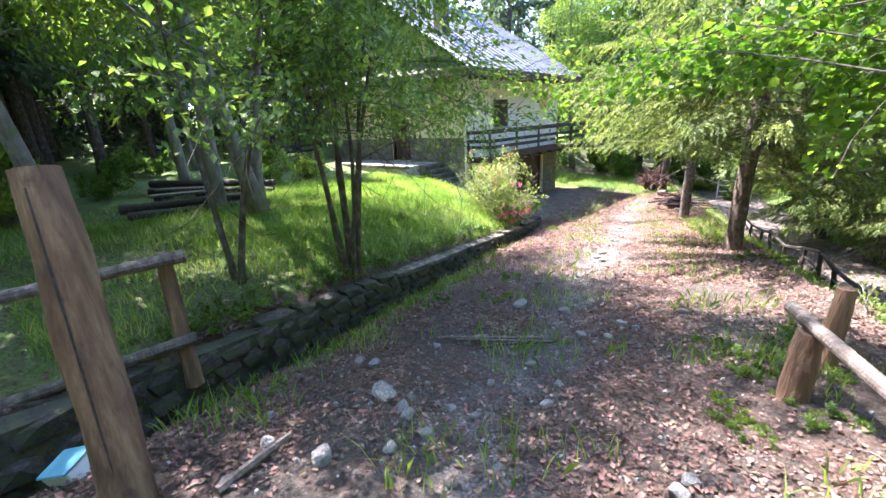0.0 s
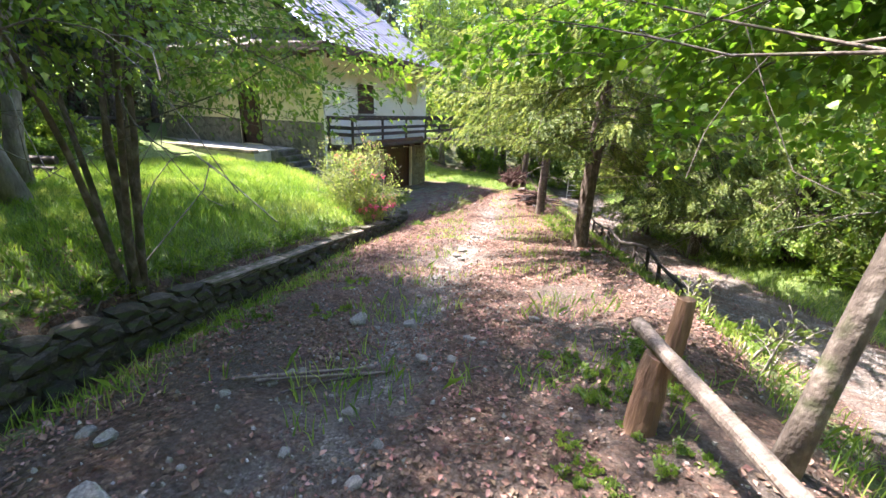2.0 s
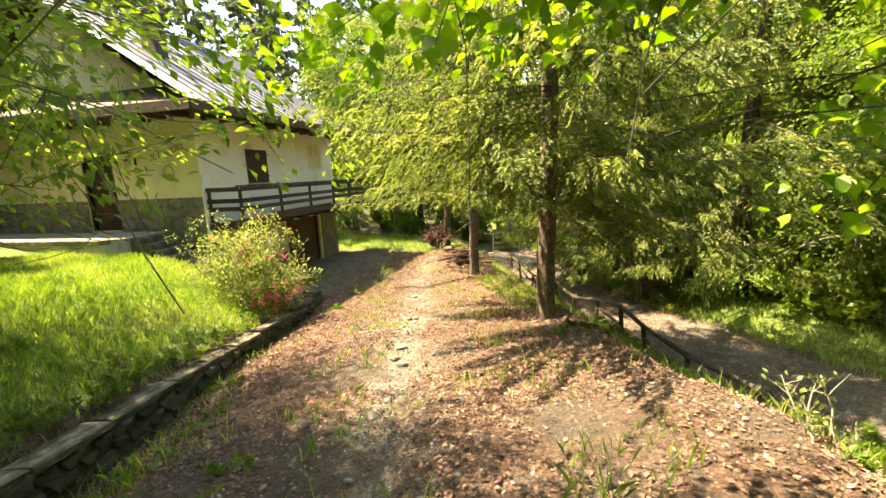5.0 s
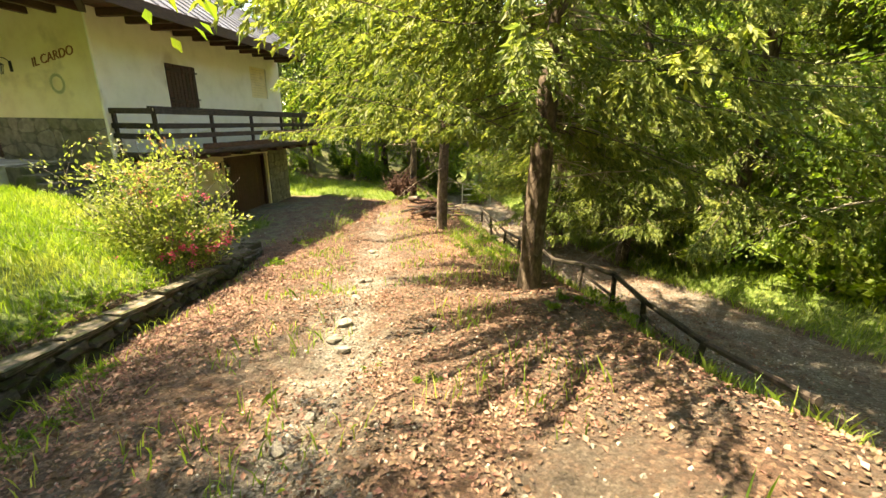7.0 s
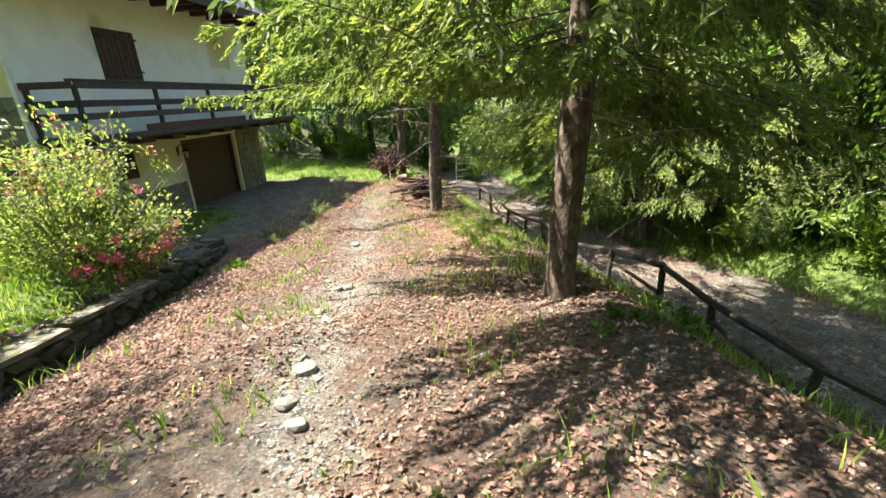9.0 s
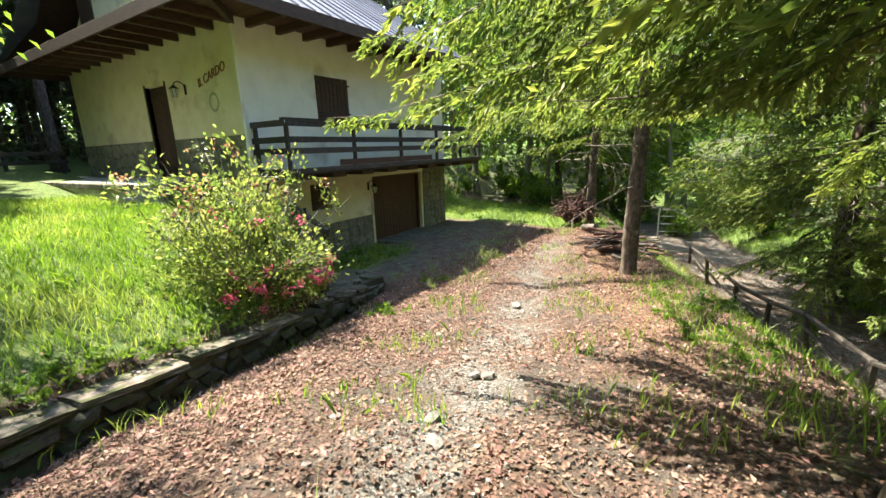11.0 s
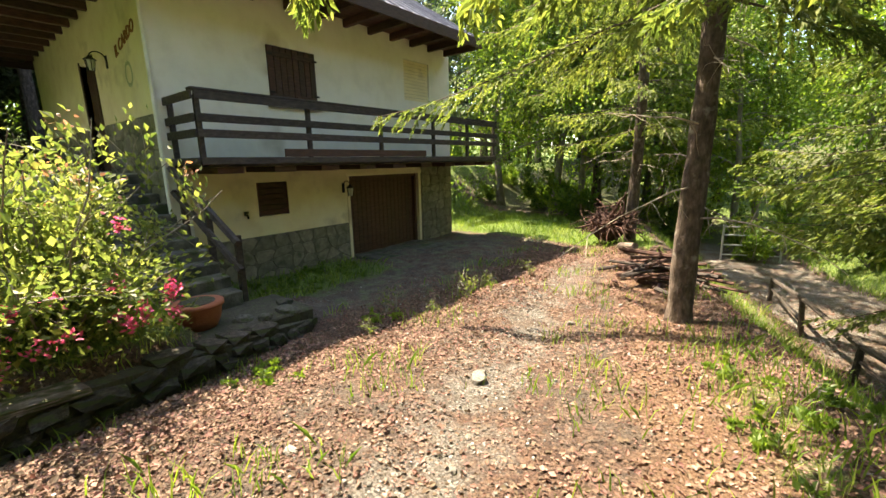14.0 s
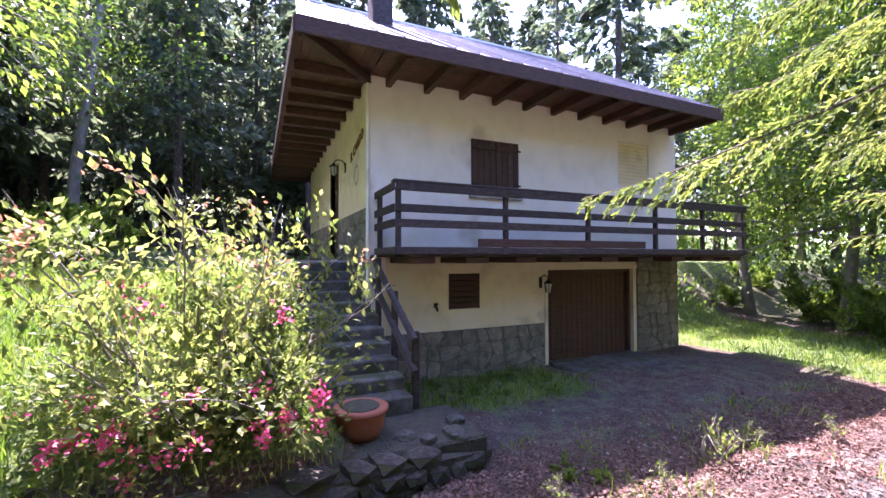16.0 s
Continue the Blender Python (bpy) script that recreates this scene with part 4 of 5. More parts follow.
def spruce(name, height, r, low, reach, whorls, foliage, label, per=6, dead=10, sprays=60, spray=0.09, bend=0.02, shape=SLIM, keep_clear=None, twigs=7, skirts=0):
    """A spruce: scaly tapered trunk, drooping boughs in whorls with hanging twigs of needles, and bare dead twigs below."""
    t = thing(name, label, "tree")
    wood, crown, bare = Build(), Build(), Build()
    n = 60 if height < 18 else 16
    zs = np.linspace(-0.3, height, n)
    tp = np.stack([bend * zs * np.sin(zs * 0.5), bend * zs * 0.6 * np.cos(zs * 0.4), zs], -1)
    rad = r * (1 - np.clip(zs, 0, None) / height) ** 0.8 + 0.01
    rad[0] *= 1.5
    rad[1] *= 1.15 if n > 16 else 1.03
    wood.tube(tp, rad, 14, rough=0.16)
    P, D = [], []

    def at_h(z):
        return np.array([np.interp(z, zs, tp[:, 0]), np.interp(z, zs, tp[:, 1]), z])

    for w in range(whorls + skirts):
        f = w / whorls if w < whorls else 0.0
        z = low + (height - low) * (f ** 0.9)
        for a in range(1 if w >= whorls else per + 6 if keep_clear and w < 4 else per):
            az = rng.uniform(0, 6.283)
            ln = reach * (1 - f) ** 0.75 * rng.uniform(0.65, 1.1) + 0.25
            if w >= whorls:
                az, ln, z = radians(keep_clear + 180) + rng.uniform(-1.0, 0.8), rng.uniform(1.5, 2.6), rng.uniform(1.9, 3.0)
            elif keep_clear and w < 4:
                az = radians(keep_clear) + rng.uniform(-1.9, 1.5) if a >= per else az
                ln = reach * rng.uniform(0.75, 1.1)
            out = np.array([math.cos(az), math.sin(az), 0])
            s = np.linspace(0, 1, 8)[:, None]
            zz = z + rng.uniform(-0.25, 0.25)
            sag = rng.uniform(0.2, 0.46) * (1 - 0.6 * f) * (1.5 if w >= whorls else 1.0)
            pts = at_h(zz) + out * ln * s + np.array([0, 0, 1.0]) * ln * (0.25 * f * s - sag * s ** 1.5 + 0.16 * s ** 4) + rng.normal(0, 0.02, (8, 3))
            if keep_clear and math.cos(az - radians(keep_clear)) > -0.3:
                pts[:, 2] = np.maximum(pts[:, 2], np.minimum(zz, 2.2) + 0.3 * np.clip(-1.5 - pts[:, 1], 0, 9) + 0.07 * np.sin(np.arange(8) * 1.3 + az * 5))
            wood.tube(pts, np.linspace(0.014, 0.003, 8) * (0.5 + ln / 4) * (0.6 if keep_clear else 1.0), 3, caps=False)
            side = np.array([-out[1], out[0], 0])
            m = max(5, int(ln * twigs))
            for q in range(m):
                g = 0.14 + 0.86 * (q + rng.random()) / m
                j = min(6, int(g * 7))
                base = pts[j] + (pts[j + 1] - pts[j]) * (g * 7 - j)
                sgn = 1 if q % 2 else -1
                tl = (0.14 + 0.2 * ln * (1 - g) ** 0.7) * rng.uniform(0.7, 1.15)
                dirn = unit(out * 0.8 + side * sgn * rng.uniform(0.45, 1.0) * (1.15 - g) + np.array([0, 0, rng.uniform(-0.8, -0.05)]))
                k = max(4, int(tl * sprays))
                u = ((np.arange(k) + rng.random(k)) / k)[:, None]
                P.append(base + dirn * tl * u + np.array([0, 0, -0.3]) * tl * u ** 2)
                across = unit(np.cross(dirn, np.array([0, 0, 1.0])))
                flip = np.where(np.arange(k) % 2, 1.0, -1.0)[:, None]
                D.append(dirn * 0.8 + across * flip * rng.uniform(0.3, 0.9, (k, 1)) * (1.05 - u) + np.array([0, 0, -0.15]))
    P, D = np.concatenate(P), unit(np.concatenate(D))
    if keep_clear:
        near = P[:, 0] * math.cos(radians(keep_clear)) + P[:, 1] * math.sin(radians(keep_clear)) > -0.6
        ok = (P[:, 2] > 2.05 + 0.3 * np.clip(-1.5 - P[:, 1], 0, 9)) | ~near
        D, P = D[ok], P[ok]
    leaves(crown, P, D, spray, shape, flat=0.5, droop=0.12)
    for k in range(dead):
        z = rng.uniform(min(1.3, low * 0.5), low + 1.6)
        az = rng.uniform(0, 6.283) if not keep_clear else radians(keep_clear + 180) + rng.uniform(-0.9, 0.9)
        pts, rr = limb(at_h(z), (math.cos(az), math.sin(az), rng.uniform(-0.25, 0.15)), rng.uniform(0.5, reach * 0.6), 0.014, 6, 0.5)
        bare.tube(pts, rr, 4, caps=False)
        for q in range(9):
            j = rng.integers(1, 5)
            w, wr_ = limb(pts[j], rng.normal(0, 0.6, 3) + np.array([0, 0, -0.6]), rng.uniform(0.2, 0.6), 0.005, 4, 0.8, 0.25)
            bare.tube(w, wr_, 3, caps=False)
    part("trunk", wood, M_BARK_S, t, smooth=True)
    part("crown", crown, foliage, t)
    if dead:
        part("dead_branchwork", bare, M_DEAD, t, "bare grey dead twigs", kind="stuff")
    return t


def place(t, x, y, turn=0.0, size=1.0, z=None, squash=1.0):
    t.matrix_basis = pose(x, y, land_at(x, y) if z is None else z, 0, 0, turn) @ Matrix.Diagonal((size, size, size * squash, 1))
    return t


# the spruces along the drive
NEEDLED = SLIM * np.array([1.15, 1])
place(spruce("spruce_tree", 17, 0.15, 2.5, 3.9, 30, M_NEEDLE, "tall spruce with scaly brown trunk beside the drive", 8, 34, 85, 0.082, shape=NEEDLED, keep_clear=215, twigs=9, skirts=16), -0.72, 10.5)
place(spruce("spruce_tree", 15, 0.155, 4.3, 4.1, 25, M_NEEDLE, "slender spruce with grey-brown trunk beside the wood pile", 7, 12, 80, 0.09, shape=NEEDLED, twigs=9), -3.03, 17.4)
place(spruce("spruce_tree", 14, 0.155, 3.1, 2.8, 22, M_NEEDLE, "slender spruce beside the uprooted stump", 6, 8, 34, 0.13, shape=NEEDLED), -5.3, 23.6)
hang = place(spruce("spruce_tree", 14, 0.2, 1.5, 3.8, 23, M_NEEDLE, "broad spruce with low hanging boughs and dead twigs below the track", 8, 44, 62, 0.11, shape=NEEDLED, twigs=9), 6.9, 14.4, 40)
for x, y, a, k in ((4.6, 15.8, 100, 1.05), (0.9, 20.0, 210, 0.95), (2.4, 17.0, 300, 0.85)):
    c = copy_thing(hang, Matrix())
    place(c, x, y, a, k)

# leafy trees on the lawn and beside the drive
place(broadleaf("young_ash", 5.6, 0.045, 0.46, 3.1, 21000, 0.085, SLIM * np.array([1.7, 1]), bark=M_BARK_M, stems=7, limbs=10, label="many-stemmed young tree with feathery drooping leaves on the lawn", sag=0.5, clump=0.13, rise=0.22, fan=(-1.0, 2.6), splay=(0.05, 0.2), limb_r=0.34, keep=lambda p: (p[:, 2] > np.where(p[:, 1] > 0.9, 1.7, 2.1)) & (p[:, 0] < 2.75)), -4.95, 3.65)
place(broadleaf("young_tree", 5.6, 0.05, 0.45, 1.4, 3600, 0.1, SLIM * np.array([1.6, 1]), bark=M_BARK_M, stems=2, limbs=8, label="thin crooked two-stemmed sapling on the lawn", sag=0.6, clump=0.2), -5.35, 2.05)
place(broadleaf("maple_tree", 7.0, 0.07, 0.3, 2.7, 30000, 0.085, MAPLE, bark=M_BARK_M, foliage=M_LEAF_B, limbs=32, label="grey-barked tree with bright green lobed leaves beside the rail", lean=(0.05, 0.0), sag=0.3, clump=0.26, rise=0.3, fan=(0.5, 2.7), wander=0.035, low_limbs=1.5, limb_r=0.2, keep=lambda p: (p[:, 1] > 0.5 - 0.3 * p[:, 0]) & (p[:, 1] < 2.4) & (p[:, 2] > np.where(p[:, 0] > -0.9, 1.35, 2.1))), 1.12, 3.5)
oak = broadleaf("beech_tree", 12, 0.17, 0.35, 3.6, 7600, 0.14, WIDE, limbs=22, label="grey-trunked leafy tree above the lawn", clump=0.4)
place(oak, -10.9, 4.0, 0, 1.15)
tall = place(broadleaf("tall_beech", 15, 0.2, 0.33, 5.2, 15000, 0.16, WIDE, limbs=26, label="tall grey beech shading the lawn and the drive", lean=(0.1, -0.13), clump=0.42), -9.3, 4.4)
beech2 = broadleaf("beech_tree", 11, 0.15, 0.22, 3.4, 15000, 0.14, WIDE, limbs=22, label="leafy green tree with low branches", clump=0.45, sag=0.8)
place(beech2, 8.5, 5.5)
far_oak = broadleaf("forest_tree", 12, 0.16, 0.15, 3.8, 5200, 0.26, WIDE, limbs=20, label="leafy green tree of the surrounding forest", clump=0.6)
place(far_oak, 10, 14)
fir = spruce("fir_tree", 19, 0.17, 4.2, 2.4, 18, M_NEEDLE_D, "tall dark fir of the plantation with a bare lower trunk", 6, 0, 12, 0.42, 0.004, WIDE, twigs=4)
place(fir, -22, 9)

for x, y, a, k in ((-10.8, 5.0, 85, 0.8), (-8.9, 0.9, 35, 0.72)):
    place(copy_thing(tall, Matrix()), x, y, a, k)
# the last one is out of view, added to shade lawn and wall start
for x, y, a, k in ((-14.6, 4.6, 200, 1.0), (-19.5, 6.6, 120, 1.1), (-8.5, -2.0, 20, 1.0), (-13.5, 0.5, 210, 1.0), (-2.5, -5.5, 40, 0.9), (-10.2, -0.4, 150, 1.05)):
    place(copy_thing(oak, Matrix()), x, y, a, k)
for x, y, a, k in ((6.8, 2.2, 40, 0.9), (6.4, 9.9, 250, 0.85), (5.6, 12.4, 330, 0.7), (9.5, 10.5, 100, 1.0), (6.5, 19.5, 190, 1.0), (-9.6, 28.0, 30, 1.15), (-6.8, 29.5, 120, 1.1), (-12.5, 28.5, 210, 1.25), (-3.2, 28.5, 300, 0.85), (1.0, 27, 75, 0.9), (4.8, 24, 15, 1.0), (4.5, -3.0, 60, 1.0)):
    place(copy_thing(beech2, Matrix()), x, y, a, k)


firs = np.random.default_rng(33)
k = 0
done = []
while k < 90:
    x, y = firs.uniform(-48, -13), firs.uniform(-12, 30)
    if not (-23.5 < x and y > 6.0) and not (x > -17 and y > -2) and all((x - p) ** 2 + (y - q) ** 2 > 3.2 for p, q in done):
        done.append((x, y))
        place(copy_thing(fir, Matrix()), x, y, firs.uniform(0, 360), firs.uniform(0.75, 1.15))
        k += 1


def clear(x, y):
    return not (-21.5 < x < -9 and 7.5 < y < 25) and not (-16 < x < edge_x(y) + 8.5 and -6 < y < 26.5)


r2 = np.random.default_rng(21)
spots = []
while len(spots) < 210:
    a, d = r2.uniform(0, 2 * np.pi), r2.uniform(10, 46) if len(spots) < 120 else r2.uniform(30, 62)
    x, y = -5 + d * math.cos(a), 10 + d * math.sin(a)
    if clear(x, y) and all((x - p) ** 2 + (y - q) ** 2 > 5.0 for p, q in spots):
        spots.append((x, y))
for x, y in spots:
    conifer = x < -17 or (y > 30 and r2.random() < 0.4) or r2.random() < 0.12
    src = fir if conifer else far_oak
    place(copy_thing(src, Matrix()), x, y, r2.uniform(0, 360), r2.uniform(0.8, 1.2))


def shrub(name, height, spread, count, leaf, foliage, label, stems=14, shape=OVAL, lift=0.25):
    t = thing(name, label, "shrub")
    wood, crown = Build(), Build()
    at, along = [], []
    for s in range(stems):
        a = rng.uniform(0, 6.283)
        k = spread / height * rng.uniform(0.1, 1.0)
        pts, rr = limb((0.12 * math.cos(a), 0.12 * math.sin(a), -0.1), (k * math.cos(a), k * math.sin(a), 1), height * rng.uniform(0.5, 1.15), 0.016, 8, 0.35, 0.14)
        wood.tube(pts, rr, 5, caps=False)
        for q in range(7):
            j = rng.integers(2, 7)
            w, wr_ = limb(pts[j], rng.normal(0, 0.7, 3) + np.array([0, 0, 0.5]), height * rng.uniform(0.12, 0.3), 0.006, 4, 0.2)
            wood.tube(w, wr_, 3, caps=False)
            at.append(w)
            along.append(np.repeat((w[-1] - w[0])[None], 4, 0))
    at, along = np.concatenate(at), unit(np.concatenate(along))
    pick = rng.integers(0, len(at), count)
    pos = at[pick] + rng.normal(0, height * 0.035, (count, 3))
    pos[:, 2] = np.maximum(pos[:, 2], 0.02)
    leaves(crown, pos, along[pick] + np.array([0, 0, lift]), leaf, shape, flat=0.45, droop=0.0)
    part("branchwork", wood, M_BARK_G, t, smooth=True, kind="stuff")
    part("foliage", crown, foliage, t)
    return t, at


# the flowering bush above the wall end
azalea, tips = shrub("azalea_bush", 2.35, 1.7, 10500, 0.08, M_LEAF_Y, "tall azalea bush with yellow-green leaves and pink flowers above the wall", 46, WIDE)
skirt = Build()
ang, out, up = rng.uniform(-2.2, 1.3, 2400), rng.uniform(0.45, 1.15, 2400), rng.uniform(0.05, 0.85, 2400)
pos = np.stack([out * np.cos(ang), out * 1.15 * np.sin(ang), up], -1)
leaves(skirt, pos, np.stack([np.cos(ang), np.sin(ang), 0.5 + 0 * ang], -1), 0.075, WIDE, 0.45, 0.0)
part("low_foliage", skirt, M_LEAF_Y, azalea)
for q in range(24):
    a, o_, z_ = rng.uniform(-1.5, 0.85), rng.uniform(0.85, 1.2), rng.uniform(0.2, 0.75) if q < 20 else rng.uniform(1.1, 1.6)
    if q >= 20:
        o_ = rng.uniform(0.6, 1.0)
    head = np.array([o_ * math.cos(a), o_ * 1.1 * math.sin(a), z_])
    b = Build()
    n_ = int(rng.integers(14, 38))
    leaves(b, head + rng.normal(0, 0.042, (n_, 3)), rng.normal(0, 1, (n_, 3)) + np.array([0.5, -0.2, 0.3]), 0.055, OVAL, 0.3, 0)
    part("blossom", b, M_PINK, azalea, "clustered pink flower head")
b = Build()
ok = tips[tips[:, 2] > 1.4]
heads = ok[rng.integers(0, len(ok), 26)] * np.array([1.12, 1.12, 1])
pos = heads[rng.integers(0, 26, 260)] + rng.normal(0, 0.065, (260, 3))
leaves(b, pos, rng.normal(0, 1, (260, 3)), 0.06, OVAL, 0.3, 0)
part("young_foliage", b, M_ORANGE, azalea, "reddish young leaves")
place(azalea, -7.55, 11.45, z=-1.8)

bush, _ = shrub("forest_shrub", 1.6, 1.3, 2000, 0.14, M_LEAF, "leafy green undergrowth shrub", 9, WIDE)
place(bush, 6.0, 12.5)
fern, _ = shrub("low_plant", 0.32, 0.6, 480, 0.05, M_LEAF, "low leafy green weed", 6, WIDE)
place(fern, 0.55, 4.6)
r3 = np.random.default_rng(5)
k = 0
while k < 95:
    x, y = r3.uniform(-24, 16), r3.uniform(-6, 36)
    d, left, lawn = zones(np.array([x]), np.array([y]))
    edge = (d[0] > 5.2 and d[0] < 14) or (y > 25.5 and y < 33) or (x < -13.5 and y < 9 and y > -3 and x > -20)
    if edge and not (-21.5 < x < -9 and 10.5 < y < 23):
        place(copy_thing(bush, Matrix()), x, y, r3.uniform(0, 360), r3.uniform(0.6, 1.35))
        k += 1
for x, y, s in ((0.2, 4.1, 0.8), (0.5, 5.2, 0.7), (0.1, 9.9, 1.0), (-0.3, 9.6, 0.9), (-1.6, 13.6, 1.2), (-1.9, 14.4, 1.1), (-1.5, 14.9, 1.2), (-2.2, 15.5, 1.0), (-1.2, 12.9, 1.0), (-2.9, 4.6, 0.8), (-3.4, 4.0, 0.7), (-3.2, 5.6, 0.8), (1.35, 5.9, 1.3), (1.6, 6.6, 1.4), (-6.0, 13.0, 0.9), (-6.1, 12.7, 1.0), (-6.5, 14.9, 0.9), (-2.3, 8.0, 0.35), (-1.7, 7.7, 0.4), (-9.6, 15.2, 1.0), (-9.9, 16.0, 1.1), (-9.7, 16.8, 1.0), (-10.0, 14.6, 0.9), (-9.2, 15.8, 0.8), (-9.5, 15.6, 1.2), (-9.9, 16.5, 1.3), (-9.4, 14.8, 1.1), (-9.0, 16.4, 0.9), (-8.9, 15.2, 0.9), (0.5, 10.4, 1.0), (-6.3, 9.0, 0.8), (-6.2, 7.0, 0.9), (-5.3, 4.4, 0.8), (-5.6, 5.0, 0.9), (-4.9, 2.7, 0.8), (-4.6, 1.6, 0.7), (-7.1, 6.5, 1.1), (-10.6, 2.9, 1.3), (-9.9, 6.4, 1.3), (-11.0, 7.2, 1.4), (-8.8, 5.2, 1.2)):
    place(copy_thing(fern, Matrix()), x, y, r3.uniform(0, 360), s)
r4 = np.random.default_rng(15)
for i in range(46):
    y = 0.6 + 10.2 * i / 46 + r4.uniform(-0.1, 0.1)
    place(copy_thing(fern, Matrix()), wall_x(y) - r4.uniform(0.3, 0.6), y, r4.uniform(0, 360), r4.uniform(0.55, 1.0))
for i in range(26):
    y = r4.uniform(1.2, 8.0)
    place(copy_thing(fern, Matrix()), wall_x(y) + r4.uniform(0.12, 0.9), y, r4.uniform(0, 360), r4.uniform(0.35, 0.7))
for i in range(14):
    place(copy_thing(fern, Matrix()), r4.uniform(-0.2, 0.75), r4.uniform(2.9, 4.6), r4.uniform(0, 360), r4.uniform(0.4, 0.75))
stalk, _ = shrub("tall_weed", 0.85, 0.2, 90, 0.06, M_LEAF_Y, "thin tall weed with pale leaves", 3)
place(stalk, -6.22, 16.5)
for x, y, s in ((-6.5, 15.1, 0.75), (-6.1, 14.4, 0.5), (-6.3, 17.3, 0.6), (-5.9, 18.6, 0.6), (-6.0, 15.6, 0.45), (1.5, 5.6, 1.2), (1.1, 6.3, 0.9)):
    place(copy_thing(stalk, Matrix()), x, y, r3.uniform(0, 360), s)

# ---- grass and dry leaves ----
def scatter(n, x0, x1, y0, y1, keep, seed):
    g = np.random.default_rng(seed)
    x, y = g.uniform(x0, x1, n), g.uniform(y0, y1, n)
    ok = g.random(n) < keep(x, y)
    x, y = x[ok], y[ok]
    return np.stack([x, y, land(x, y)], -1)


def blades(name, pts, h, w, label, material):
    b = Build()
    n = len(pts)
    a = rng.uniform(0, 6.283, n)
    tilt_ = rng.normal(0, 0.4, (n, 2))
    hh = h * rng.uniform(0.5, 1.3, n)
    side = np.stack([np.cos(a), np.sin(a), 0 * a], -1) * w
    top = np.stack([tilt_[:, 0] * hh, tilt_[:, 1] * hh, hh], -1)
    midp = pts + top * np.array([0.35, 0.35, 0.6])
    b.quads(np.stack([pts - side, pts + side, midp + side * 0.7, pts + top, midp - side * 0.7], 1), 5)
    return tagged(part(name, b, material, kind="stuff"), label, "grass")


def lawn_keep(x, y):
    d, left, lawn = zones(x, y)
    on = (lawn > 0.6) & ~((x < -12) & (y > 11.6))
    return on * np.clip(0.25 + 0.75 * smooth01(1.5, 6, y) + 0.35 * wobble(x, y, 1.1, 4), 0.02, 1) * np.where(left < 0.5, 0.35, 1)


blades("lawn_grass", scatter(95000, -13.5, -3.6, 0.0, 13.0, lawn_keep, 1), 0.15, 0.006, "uncut green lawn grass", M_GRASS)


def verge_keep(x, y):
    d, left, lawn = zones(x, y)
    p = 0.9 * ((d > 4.3) & (d < 8.5)) + 0.5 * ((d > 0.2) & (d < 1.7)) + 0.95 * np.exp(-((d + 0.4) / 0.5) ** 2) * ((y > 11.0) & (y < 16.8)) * (wobble(x, y, 0.5, 3) > -0.4)
    p = p + 0.35 * np.exp(-((left + 0.75) / 0.4) ** 2) * (y < 7.5) + 0.8 * ((y > 22.2) & (y < 27) & (x < -4.5) & (d < 0)) + (0.4 + 0.2 * (y < 6)) * ((d < 0) & (left < 0)) * (wobble(x, y, 0.6, 9) > 0.3)
    p = p + 0.75 * ((x > -10.4) & (x < -8.6) & (y > 14) & (y < 17.3))
    return np.clip(p, 0, 1) * (lawn < 0.3)


blades("verge_grass", scatter(150000, -14, 11, 0.5, 27, verge_keep, 2), 0.17, 0.006, "rough grass tufts along the drive and track", M_GRASS)


def litter_keep(x, y):
    d, left, lawn = zones(x, y)
    p = np.where(lawn > 0.5, 0.12 * (y < 4), 0.34 + 0.4 * wobble(x, y, 0.9, 7))
    p = p - 0.25 * np.exp(-((x + 0.75 + 0.24 * y) / 0.5) ** 2)
    p = p + 0.95 * np.exp(-((left + 1.0) / 0.75) ** 2) * smooth01(6.5, 8.5, y) + 0.35 * np.exp(-((d + 1.2) / 0.7) ** 2) * (y > 7)
    p = np.where((x < -6.3 - 0.2 * wobble(x, y, 0.6, 5)) & (y > 14.0), p * 0.3, p)
    p = np.where(d > 0.3, 0.12, p)
    return np.clip(p, 0.02, 1) * ((x > wall_x(y)) | (y < 14))


lp = scatter(520000, -9.6, 2.6, -0.5, 22.5, litter_keep, 3)
lb = Build()
lp[:, 2] += rng.uniform(0.003, 0.03, len(lp))
leaves(lb, lp, np.concatenate([rng.normal(0, 1, (len(lp), 2)), rng.normal(0, 0.12, (len(lp), 1))], 1), rng.choice([0.022, 0.034, 0.052], len(lp)), WIDE * np.array([1.15, 1]), 0.55, 0.0)
tagged(part("leaf_litter", lb, M_LITTER, kind="stuff"), "dry brown beech leaves strewn over the drive", "leaves")

# ---- fences, posts, logs and loose things ----
def log_post(name, foot, head, r, material, label, parent=None, n=10):
    pts = np.array([np.array(foot) + (np.array(head) - np.array(foot)) * f for f in np.linspace(0, 1, 7)])
    pts[1:-1] += rng.normal(0, r * 0.05, (5, 3))
    rr = r * np.array([1.12, 1.04, 1.0, 0.98, 0.97, 0.95, 0.84])
    b = Build().tube(pts, rr, n, rough=0.1)
    return part(name, b, material, parent, label, smooth=False)


